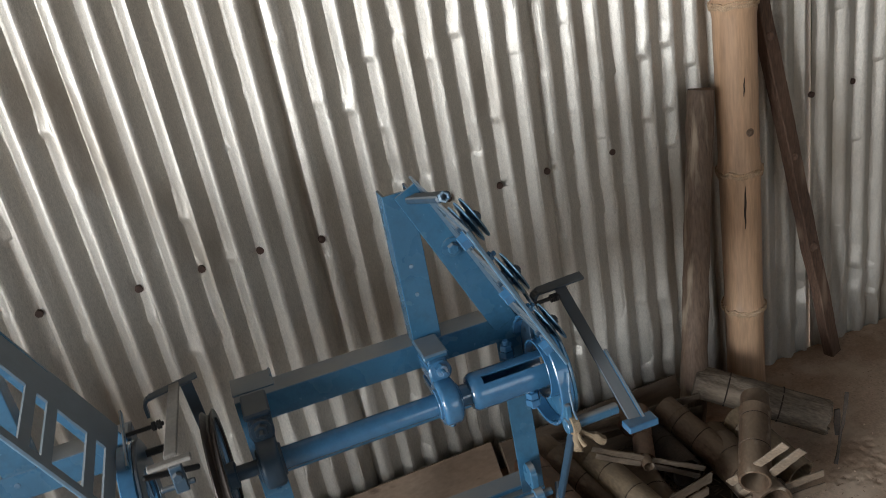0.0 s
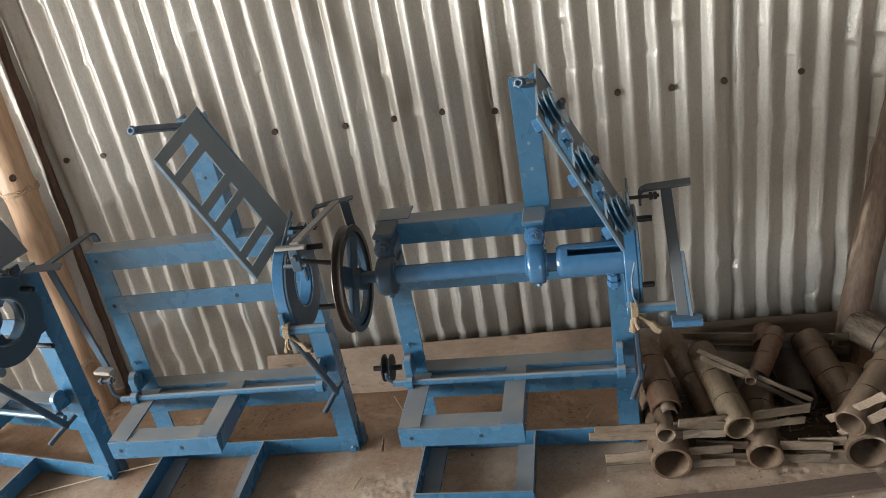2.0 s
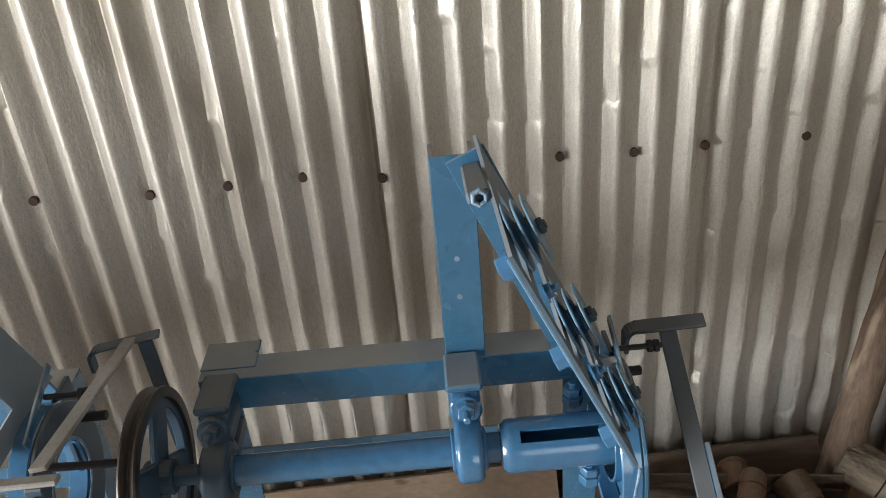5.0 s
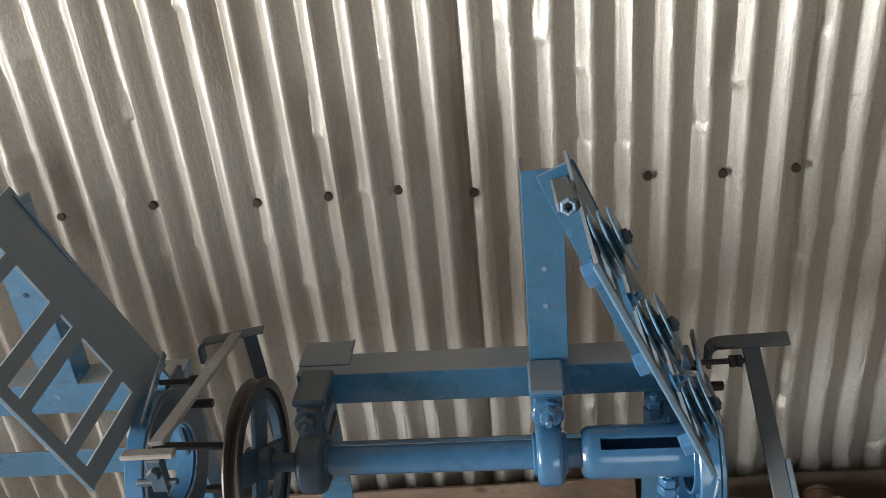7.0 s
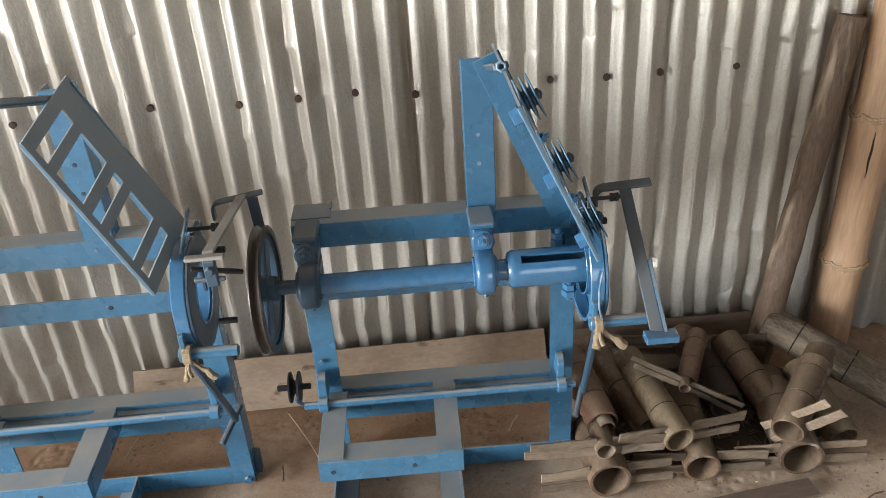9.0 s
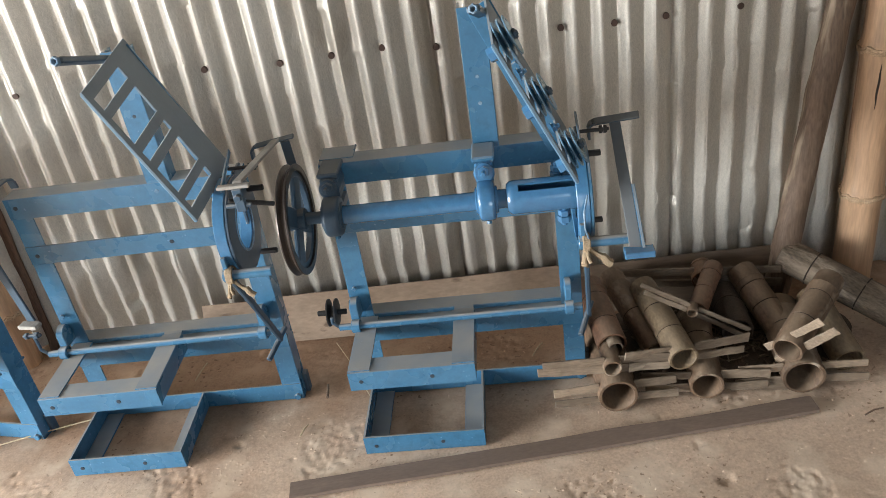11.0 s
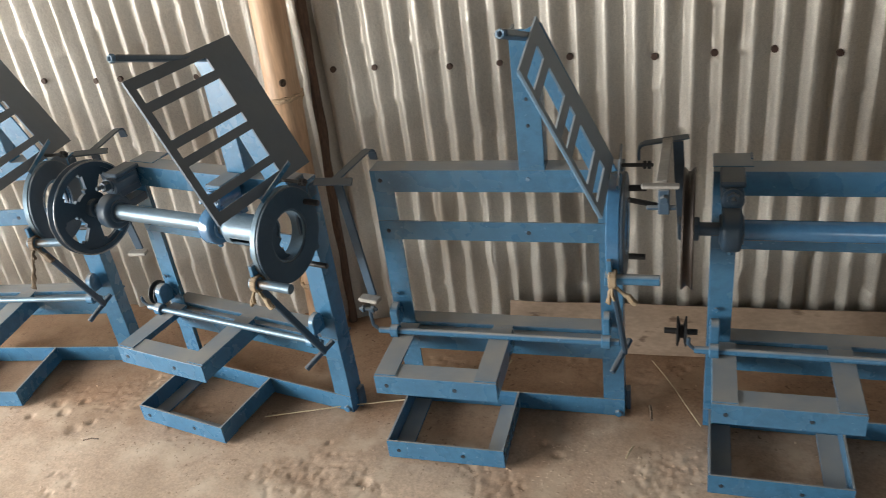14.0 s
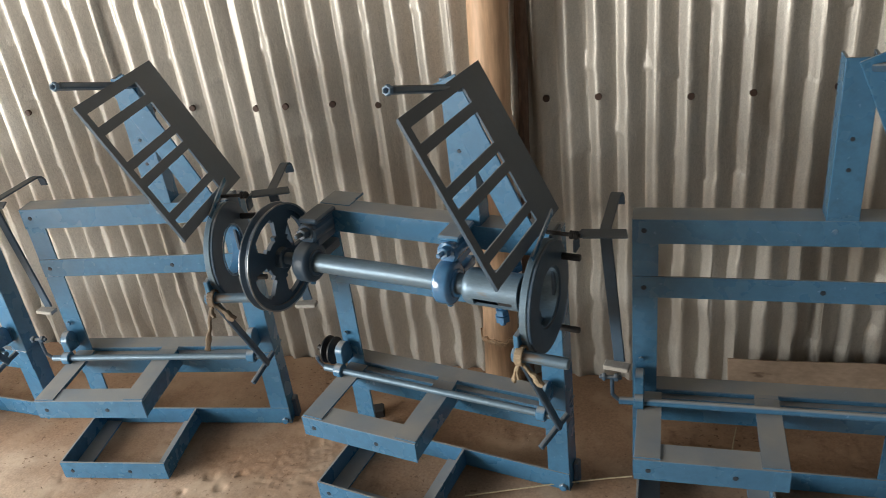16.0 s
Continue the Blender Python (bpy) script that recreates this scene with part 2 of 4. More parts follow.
brown_soil_and_shade(EARTH, (0.60, 0.485, 0.40))
CLOTH = material("beige_cloth", (0.36, 0.275, 0.18), 0.9, second=(0.20, 0.145, 0.09), scale=30, fine=260, bump=0.5)
OLDCLOTH = material("brown_cloth", (0.20, 0.15, 0.105), 0.9, second=(0.10, 0.075, 0.052), scale=30, fine=200, bump=0.5)
HOLE = material("dark_bolt_hole", (0.022, 0.034, 0.05), 0.8, bump=0.0)
WORN = material("worn_bright_steel", (0.42, 0.44, 0.45), 0.32, 0.8, second=(0.16, 0.18, 0.20), scale=30, fine=120, bump=0.1)
STRAW = material("straw", (0.62, 0.50, 0.32), 0.7, bump=0.0)


# ---- mesh helpers ----
CACHE = {}


def part(name, bm, mat, parent=None, label="", smooth=False, m=None):
    me = bpy.data.meshes.new(name)
    bmesh.ops.recalc_face_normals(bm, faces=bm.faces)
    bm.to_mesh(me)
    bm.free()
    me.materials.append(mat)
    if smooth:
        me.shade_smooth()
        me.set_sharp_from_angle(angle=radians(35))
    ob = new(name, me)
    if parent:
        ob.parent = parent
    if m is not None:
        ob.matrix_basis = m
    if label:
        tagged(ob, label)
    return ob


def box(bm, lo, hi, bevel=0.0012, m=None):
    c = [(a + b) / 2 for a, b in zip(lo, hi)]
    s = [abs(b - a) for a, b in zip(lo, hi)]
    r = bmesh.ops.create_cube(bm, size=1, matrix=(m or Matrix()) @ Matrix.Translation(c) @ Matrix.Diagonal((*s, 1)))
    if bevel:
        edges = {e for v in r["verts"] for e in v.link_edges}
        bmesh.ops.bevel(bm, geom=list(edges), offset=bevel, segments=1, affect="EDGES", profile=0.5)
    return bm


def between(a, b, up=(0, 0, 1)):
    """Pose at a with z towards b and x near up."""
    a, b = Vector(a), Vector(b)
    z = (b - a).normalized()
    x = Vector(up) - z * Vector(up).dot(z)
    if x.length < 1e-4:
        x = Vector((1, 0, 0)) - z * z.x
    x.normalize()
    y = z.cross(x)
    return Matrix.Translation(a) @ Matrix((x, y, z)).transposed().to_4x4(), (b - a).length


def bar(bm, a, b, wide, thick, up=(0, 0, 1), bevel=0.0012):
    """A flat bar from a to b; wide lies along up."""
    m, d = between(a, b, up)
    return box(bm, (-wide / 2, -thick / 2, 0), (wide / 2, thick / 2, d), bevel, m)


def lathe(bm, rings, a, b, seg=24, closed=True):
    """A turned body: rings of (radius, metres along a to b)."""
    m, d = between(a, b)
    loops = []
    for r, h in rings:
        loops.append([bm.verts.new(m @ Vector((r * math.cos(2 * math.pi * k / seg), r * math.sin(2 * math.pi * k / seg), h))) for k in range(seg)])
    for p, q in zip(loops, loops[1:]):
        for k in range(seg):
            bm.faces.new((p[k], p[(k + 1) % seg], q[(k + 1) % seg], q[k]))
    if closed is True:
        bm.faces.new(loops[0][::-1])
        bm.faces.new(loops[-1])
    elif closed == "loop":
        for k in range(seg):
            bm.faces.new((loops[-1][k], loops[-1][(k + 1) % seg], loops[0][(k + 1) % seg], loops[0][k]))
    return bm


def rod(bm, a, b, r, seg=16, bevel=0.0015):
    d = (Vector(b) - Vector(a)).length
    c = min(bevel, r * 0.4)
    return lathe(bm, [(r - c, 0), (r, c), (r, d - c), (r - c, d)], a, b, seg)


def ring(bm, a, b, r0, r1, seg=40, bevel=0.002):
    """A washer or ring of inner radius r0, outer r1, from a to b."""
    d = (Vector(b) - Vector(a)).length
    c = bevel
    return lathe(bm, [(r0, c), (r0 + c, 0), (r1 - c, 0), (r1, c), (r1, d - c), (r1 - c, d), (r0 + c, d), (r0, d - c)], a, b, seg, "loop")


def nut(bm, a, b, r):
    return rod(bm, a, b, r, 6, 0.0015)


def angle_iron(bm, axis, start, end, corner, d1, d2, w=0.058, t=0.0055, both=False):
    """An angle bar along axis; its flanges leave the corner line along d1 and d2 (each an axis index and a sign). both: a channel, with a second flange."""
    c = 0.0012
    prof = [(c, 0), (w, 0), (w, t), (t, t), (t, w - c), (t - c, w), (0, w), (0, c)]
    if both:
        prof = [(c, 0), (w - c, 0), (w, c), (w, w * 0.8), (w - t, w * 0.8), (w - t, t), (t, t), (t, w * 0.8), (0, w * 0.8), (0, c)]
    loops = []
    for s in (start, end):
        row = []
        for p, q in prof:
            co = [0, 0, 0]
            co[axis] = s
            co[d1[0]] = corner[d1[0]] + d1[1] * p
            co[d2[0]] = corner[d2[0]] + d2[1] * q
            row.append(bm.verts.new(co))
        loops.append(row)
    k = len(prof)
    for i in range(k):
        bm.faces.new((loops[0][i], loops[0][(i + 1) % k], loops[1][(i + 1) % k], loops[1][i]))
    bm.faces.new(loops[0])
    bm.faces.new(loops[1][::-1])
    return bm


def B():
    return bmesh.new()


# ---- setting ----
floor = tagged(new("floor"), "dusty earth and cement shed floor strewn with grit", "floor", kind="structure")
X_LO, X_HI, Y_LO, Y_HI = -6.3, 4.2, -6.0, 3.4
FX, FY, FSTEP = (-2.7, 3.2), (1.1, 2.56), 0.0065


PITS = ((-1.36, 1.97, 0.03), (-1.31, 1.93, 0.026), (-1.27, 1.99, 0.024), (-1.22, 1.86, 0.03), (-1.18, 1.90, 0.022), (-1.42, 1.90, 0.02), (0.31, 1.95, 0.022), (0.27, 1.99, 0.018),
        (1.28, 1.62, 0.024), (1.62, 1.68, 0.03), (0.84, 1.58, 0.022), (-0.2, 1.78, 0.024))


def ground_height(x, y):
    """Trodden earth: slow swells, and a crust that has flaked off in patches."""
    h = 0.006 * noise.noise((x * 1.3, y * 1.3, 0)) + 0.0009 * noise.noise((x * 7, y * 7, 3))
    patch = min(max(noise.noise((x * 4.2, y * 4.2, 11)) * 2.6 - 0.05, 0.0), 1.0)
    wx, wy = x + 0.012 * noise.noise((x * 40, y * 40, 5)), y + 0.012 * noise.noise((x * 40, y * 40, 9))
    dist, cells = noise.voronoi((wx * 52, wy * 44, 2.5))
    chip = noise.noise(cells[0] * 3.7) + 0.9 * patch
    if chip > 0.72:
        h -= 0.0038 * min((dist[1] - dist[0]) * 5, 1.0) * (0.6 + 0.5 * noise.noise(cells[0] * 1.9)) + 0.0005 * noise.noise((x * 60, y * 60, 2))
    for px, py, pr in PITS:
        q = ((x - px) ** 2 + (y - py) ** 2) / (pr * pr)
        if q < 1:
            h -= 0.006 * (1 - q) ** 2 * (1 + 0.8 * noise.noise((x * 70, y * 70, 1)))
    return h - 0.004


def grid(x_range, y_range, step, height):
    nx, ny = int((x_range[1] - x_range[0]) / step), int((y_range[1] - y_range[0]) / step)
    co = [(x_range[0] + step * i, y_range[0] + step * j, height(x_range[0] + step * i, y_range[0] + step * j)) for j in range(ny + 1) for i in range(nx + 1)]
    me = bpy.data.meshes.new("sheet")
    me.from_pydata(co, [], [(k, k + 1, k + nx + 2, k + nx + 1) for j in range(ny) for k in range(j * (nx + 1), j * (nx + 1) + nx)])
    me.materials.append(EARTH)
    me.shade_smooth()
    return me


def near_height(x, y):
    edge = min(x - FX[0], FX[1] - x, y - FY[0], 0.3)
    return ground_height(x, y) - 0.007 * (1 - edge / 0.3)


def far_height(x, y):
    inside = FX[0] + 0.2 < x < FX[1] - 0.2 and FY[0] + 0.2 < y
    return 0.006 * noise.noise((x * 1.3, y * 1.3, 0)) - 0.006 - (0.02 if inside else 0)


for nm, me in (("ground_sheet", grid((X_LO, X_HI), (Y_LO, Y_HI), 0.07, far_height)), ("trodden_ground", grid(FX, FY, FSTEP, near_height))):
    new(nm, me).parent = floor
bm = B()
box(bm, (-400, -400, -0.06), (400, 400, -0.03), 0)
tagged(part("ground", bm, EARTH), "bare brown earth around the shed", "ground", kind="structure")

PITCH = 0.076
WALL_Y = 2.555
SEAMS = (-4.4, -3.71, -3.03, -2.35, -1.69, -1.26, -0.44, 0.332, 0.998, 1.69, 2.56, 3.24, 4.0)


def sheet(bm, x0, x1, z0, z1, y, seed, wave=0.0130, thick=0.0012):
    """One corrugated sheet, dented along its ribs and crumpled near the floor, its first rib lapping over its neighbour."""
    fine = -2.5 < x1 and x0 < 3.2
    n = max(int((x1 - x0) / PITCH * (16 if fine else 6)), 8)
    zs = [z0 + 0.0075 * k for k in range(230)] if fine else [z0 + 0.1 * k for k in range(17)]
    zs += [zs[-1] + (z1 - zs[-1]) * k / 12 for k in range(1, 13)]
    nz = len(zs) - 1
    rnd = random.Random(seed)
    first = math.floor((x0 - 0.985) / PITCH) - 1
    paths = []
    for k in range(int((x1 - x0) / PITCH) + 5):
        # the rib's way down: sharp creases where it was knocked, wilder near the floor
        z, rows = z0 - 0.05, []
        east = 0.985 + PITCH * (first + k) > 1.1
        while z < z1 + 0.2:
            if z < 0.56:
                calm = 1.0 if z < 0.34 else 1.0 - (z - 0.34) / 0.30
                rows.append((z, rnd.uniform(-0.0085, 0.0085) * calm, 1.0 + rnd.uniform(-0.06, 0.30) * calm))
                z += rnd.uniform(0.03, 0.085)
            else:
                rows.append((z, rnd.uniform(-0.0016, 0.0016), rnd.uniform(0.94, 1.05)))
                z += rnd.uniform(0.05, 0.16)
                if rnd.random() < (0.5 if east else 0.34 if z < 0.95 else 0.2):
                    side, deep = rnd.choice((-1, 1)) * rnd.uniform(0.003, 0.0085), rnd.uniform(0.62, 0.88)
                    rows += [(z, 0.0, 1.0), (z + 0.011, side, deep), (z + 0.04, side * 0.5, 0.5 + deep / 2)]
                    z += rnd.uniform(0.06, 0.12)
        zz, off, amp = zip(*rows)
        paths.append((np.interp(zs, zz, off), np.interp(zs, zz, amp)))

    def depth(x, j):
        z = zs[j]
        u = (x - x0) / PITCH
        q = (x - 0.985) / PITCH - first
        k = min(max(int(q), 0), len(paths) - 2)
        f = q - k
        f = f * f * (3 - 2 * f)
        slip = paths[k][0][j] * (1 - f) + paths[k + 1][0][j] * f + 0.002 * noise.noise((x * 2.5, z * 1.3, seed + 3))
        c = 2 * math.pi * (x + slip - 0.985) / PITCH + math.pi + 0.35
        s = math.asin(0.82 * math.cos(c - 0.35 * (1 - math.cos(c)))) / 0.961
        amp = wave * (paths[k][1][j] * (1 - f) + paths[k + 1][1][j] * f)
        if u < 0.45:
            amp *= 0.72
        wob = 0.0022 * noise.noise((x * 5, z * 2.2, seed)) + 0.004 * noise.noise((x * 1.1, z * 0.9, seed + 5)) + 0.0012 * noise.noise((x * 30, z * 14, seed + 8))
        # the next sheet's edge stands off in front, this one's last strip lies back behind it
        edge = -0.005 * max(0.0, 1 - u * 2.2) * (0.7 + 0.6 * noise.noise((z * 3, seed, 0)))
        back = 0.014 * min(max((x - x1 + 0.028) / 0.014, 0.0), 1.0)
        return y - amp * s + wob + edge + back

    xs = [x0 + (x1 + 0.03 - x0) * i / n for i in range(n + 1)]
    front = [[bm.verts.new((x, depth(x, j), z)) for x in xs] for j, z in enumerate(zs)]
    back = [[bm.verts.new((v.co.x, v.co.y + thick, v.co.z)) for v in front[j]] for j in (0, nz)]
    for g in (front, back):
        for p, q in zip(g, g[1:]):
            for i in range(n):
                bm.faces.new((p[i], p[i + 1], q[i + 1], q[i]))
    for p, q in ((front[0], back[0]), (front[-1], back[-1])):
        for i in range(n):
            bm.faces.new((p[i], p[i + 1], q[i + 1], q[i]))
    return bm


wall_north = tagged(new("wall_north"), "dented galvanised corrugated tin shed wall with nail holes", "wall", kind="structure")
for k, (x0, x1) in enumerate(zip(SEAMS, SEAMS[1:])):
    part("tin_sheet", sheet(B(), x0, x1, -0.035, 2.72, WALL_Y, 11 + k), TIN, wall_north, smooth=True)
HOLES = (-2.3, -2.08, -1.709, -1.62, -1.479, -1.268, -1.172, -1.023, -0.885, -0.41, -0.272, -0.04, 0.109, 0.307, 0.538, 0.693, 0.843,
         1.0, 1.2, 1.359, 1.511, 1.654, 1.858, 2.562, 2.719, 2.93)
tin = [o for o in wall_north.children]
for k, x in enumerate(HOLES):
    z = (0.916 if x < 0.9 else 0.907) + 0.004 * math.sin(k * 2.1)
    face = min(v.co.y for o in tin for v in o.data.vertices if abs(v.co.x - x) < 0.015 and abs(v.co.z - z) < 0.012)
    # a thin dark disc stands for each open nail hole
    bm = B()
    lathe(bm, [(0.0094, -0.008), (0.0094, 0.0016), (0.0075, 0.002)], (x, face, z), (x, face - 1, z), 14)
    part("nail_head", bm, PUNCH, wall_north)

# unseen walls and roof, added with gaps that shape the daylight
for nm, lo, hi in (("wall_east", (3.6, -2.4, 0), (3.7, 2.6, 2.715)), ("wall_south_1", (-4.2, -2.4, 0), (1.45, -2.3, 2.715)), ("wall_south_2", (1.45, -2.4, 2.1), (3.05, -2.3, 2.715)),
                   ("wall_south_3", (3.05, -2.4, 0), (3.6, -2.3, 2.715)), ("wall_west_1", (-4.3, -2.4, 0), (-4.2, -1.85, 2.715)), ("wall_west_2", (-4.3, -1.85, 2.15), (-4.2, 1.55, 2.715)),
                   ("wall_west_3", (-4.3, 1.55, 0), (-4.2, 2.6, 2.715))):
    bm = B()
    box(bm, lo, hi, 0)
    tagged(part(nm, bm, UNSEEN_TIN), "unseen dark tin wall added to shape the daylight", "wall", kind="structure")
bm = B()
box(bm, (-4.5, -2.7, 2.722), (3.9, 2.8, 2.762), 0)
tagged(part("ceiling", bm, UNSEEN_TIN), "unseen dark tin roof added to hold back the sky's light", "ceiling", kind="structure")


def board(bm, length, w, t, seed, step=0.06):
    """A sawn board along x with slightly wandering edges; its face is the x-z plane."""
    n = int(length / step)
    rows = []
    for i in range(n + 1):
        x = length * i / n
        a = 0.004 * noise.noise((x * 3, seed, 0))
        b = 0.005 * noise.noise((x * 4, seed, 7))
        rows.append([bm.verts.new(p) for p in ((x, 0, a), (x, 0, w + b), (x, t, w + b), (x, t, a))])
    for p, q in zip(rows, rows[1:]):
        for k in range(4):
            bm.faces.new((p[k], q[k], q[(k + 1) % 4], p[(k + 1) % 4]))
    bm.faces.new(rows[0])
    bm.faces.new(rows[-1][::-1])
    return bm


for x, ln, sd, tilt in ((0.088, 1.25, 1, -31), (1.36, 0.62, 2, -30)):
    # the second plank has the heap's shade in its colour
    ob = part("plank", board(B(), ln, 0.155, 0.022, sd), PLANK if sd == 1 else SHADEPLANK, m=pose(x, 2.412, 0.002, tilt, 0, 1.0))
    tagged(ob, "dusty brown wooden plank leaning on the foot of the tin wall", "plank", "planks at the wall")
ob = part("plank", board(B(), 1.42, 0.055, 0.011, 5), DARKPLANK, m=pose(0.505, 1.719, 0.001, 0, 0, 6.2) @ pose(0, 0, 0, -90, 0, 0) @ Matrix.Translation((0, -0.013, 0)))
tagged(ob, "long dark narrow board lying flat on the floor", "board")


# ---- posts ----
def bamboo_post(x, y, lean_x, lean_y, r, top, nodes, label, seed):
    th = new("bamboo_post")
    tagged(th, label, "post", "bamboo posts")
    rings = [(r * 1.02, -0.02)]
    for h in nodes:
        rings += [(r, h - 0.035), (r * 1.06, h - 0.012), (r * 1.12, h - 0.004), (r * 1.05, h), (r * 1.13, h + 0.006), (r * 1.04, h + 0.016), (r * 0.99, h + 0.05)]
    rings.append((r * 0.97, top))
    bm = B()
    lathe(bm, rings, (0, 0, 0), (0, 0, 1), 28)
    for v in bm.verts:
        k = 0.0025 * noise.noise((v.co.x * 20, v.co.y * 20, v.co.z * 4 + seed))
        rr = Vector((v.co.x, v.co.y, 0))
        if rr.length > 1e-5:
            v.co += rr.normalized() * k
        v.co.x += lean_x * v.co.z
        v.co.y += lean_y * v.co.z
    part("stem", bm, BAMBOO, th, smooth=True)
    for k, h in enumerate(nodes):
        bm = B()
        lathe(bm, [(r * 0.9, -0.006), (r * 1.14, -0.006), (r * 1.165, -0.001), (r * 1.12, 0.002), (r * 1.16, 0.006), (r * 0.9, 0.007)], (0, 0, 0), (0, 0, 1), 40)
        for v in bm.verts:
            v.co.z = v.co.z * 1.5 + 0.012 * noise.noise((v.co.x * 45, v.co.y * 45, k + seed))
            v.co.x *= 1 + 0.03 * noise.noise((v.co.x * 90, v.co.y * 90, k))
        part("node", bm, NODE_RING, th, "torn pale sheath ring of a bamboo node", m=Matrix.Translation((lean_x * h, lean_y * h, h)))
    th.matrix_basis = pose(x, y, 0)
    return th


def knot(th, local, r=0.011):
    bm = B()
    d = Vector((local[0], local[1], 0)).normalized()
    a = Vector(local)
    lathe(bm, [(r, 0), (r * 1.1, 0.003), (r * 0.8, 0.005), (r * 0.55, 0.002), (r * 0.4, 0.005)], a - d * 0.002, a + d, 16)
    part("knot", bm, WOOD, th)


def crack(th, r, ang, z0, z1, wide, seed):
    """A dark slit in the stem, widest in the middle."""
    bm = B()
    rows = []
    for k in range(13):
        f = k / 12
        a = radians(ang) + 0.03 * noise.noise((f * 4, seed, 0)) + 0.05 * (f - 0.5)
        w = wide * math.sin(math.pi * min(max(f, 0.03), 0.97)) ** 0.7 / r
        rows.append([bm.verts.new((rr * math.cos(a + q), rr * math.sin(a + q), z0 + (z1 - z0) * f)) for rr, q in ((r + 0.0022, -w / 2), (r + 0.0022, w / 2), (r - 0.006, w / 2), (r - 0.006, -w / 2))])
    for p, q in zip(rows, rows[1:]):
        for k in range(4):
            bm.faces.new((p[k], p[(k + 1) % 4], q[(k + 1) % 4], q[k]))
    bm.faces.new(rows[0])
    bm.faces.new(rows[-1])
    part("crack", bm, NODE, th, "dark slit in the bamboo")


bp = bamboo_post(2.236, 2.482, 0.0, 0.0, 0.0585, 2.7, (0.31, 0.767, 1.25, 1.76, 2.26), "thick tan bamboo post with swollen nodes", 1)
knot(bp, (-0.004, -0.058, 0.894))
crack(bp, 0.0582, 245, 0.60, 0.735, 0.006, 1)
crack(bp, 0.0582, 252, 1.0, 1.055, 0.003, 2)
bp = bamboo_post(-0.582, 2.455, 0.045, 0.0, 0.052, 2.7, (0.215, 0.87, 1.33, 1.8, 2.25), "thick tan bamboo post behind the blue machines", 4)
knot(bp, (0.068, -0.046, 0.925))


def pole(name, a, b, r0, r1, mat, label, seed):
    th = B()
    d = (Vector(b) - Vector(a)).length
    lathe(th, [(r0 + (r1 - r0) * k / 60, d * k / 60) for k in range(61)], a, b, 16)
    for v in th.verts:
        v.co += Vector((noise.noise((v.co.z * 9, seed, v.co.x * 30)), noise.noise((seed, v.co.z * 9, v.co.x * 30)), 0)) * 0.003 + noise.noise_vector(Vector((v.co.x * 60, v.co.y * 60, v.co.z * 7 + seed))) * 0.005
    return tagged(part(name, th, mat, smooth=True), label, "post")


pole("wooden_post", (1.972, 2.41, 0.0), (2.124, 2.492, 1.035), 0.0405, 0.0365, WOOD, "weathered grey-brown wooden post leaning on the tin wall", 3)
SA, SB = Vector((2.592, 2.485, 0.0)), Vector((2.297, 2.512, 1.45))
bm = bar(B(), SA, SB, 0.05, 0.036, (1, 0.2, 0.2), 0.003)
bmesh.ops.subdivide_edges(bm, edges=[e for e in bm.edges if e.calc_length() > 0.5], cuts=50)
for v in bm.verts:
    v.co += noise.noise_vector(Vector((v.co.x * 8, v.co.y * 8, v.co.z * 7))) * 0.004 + noise.noise_vector(v.co * 40) * 0.0015
strut = tagged(part("wooden_strut", bm, BARK), "dark reddish wooden batten leaning on the tin wall", "post")
for k, rr in ((0.30, 0.017), (0.52, 0.014), (0.78, 0.016)):
    c = SA.lerp(SB, k) + Vector((-0.005, -0.017, 0))
    bm = B()
    lathe(bm, [(rr, -0.006), (rr, 0.003), (rr * 0.7, 0.008), (rr * 0.3, 0.006)], c, c + Vector((-0.3, -1, 0.1)), 12)
    part("knot", bm, BARK, strut)
# slim dark stud, placed in part to darken the bamboo's shaded edge
pole("wooden_post", (-0.505, 2.522, 0.0), (-0.40, 2.526, 2.7), 0.015, 0.014, BARK, "thin dark stud standing in partly for the shade beside the bamboo post", 9)


# ---- the blue machines ----
W, TOPZ = 0.645, 0.772
SHAFT = (-0.115, 0.682)
LAD_A, LAD_B, LAD_Y = Vector((0.466, 0, 1.148)), Vector((0.629, 0, 0.80)), 0.30


def shared(key, name, build, mat, parent, label="", smooth=False):
    """A part whose mesh is built once and shared by the machines."""
    if key not in CACHE:
        ob = part(name, build(), mat, parent, label, smooth)
        CACHE[key] = ob.data
        return ob
    ob = new(name, CACHE[key])
    ob.parent = parent
    if label:
        tagged(ob, label)
    return ob


def hole_disc(x, y, z, r=0.0064):
    return rod(B(), (x, y + 0.002, z), (x, y - 0.0012, z), r, 12, 0.0003)


PLATE_A = (LAD_A, LAD_B, LAD_Y, 0.075, (0.0, 0.075, 0.16, 0.22, 0.415, 0.48, 0.548, 0.61, 0.80, 0.86, 0.925, 1.0), (0.0, 0.36, 0.93, 1.0))
PLATE_B = (Vector((0.462, 0.068, 1.140)), Vector((0.628, 0.068, 0.802)), 0.366, 0.0, (0.0, 0.07, 0.165, 0.225, 0.42, 0.478, 0.545, 0.605, 0.81, 0.865, 0.93, 1.0), (0.0, 0.30, 0.94, 1.0))


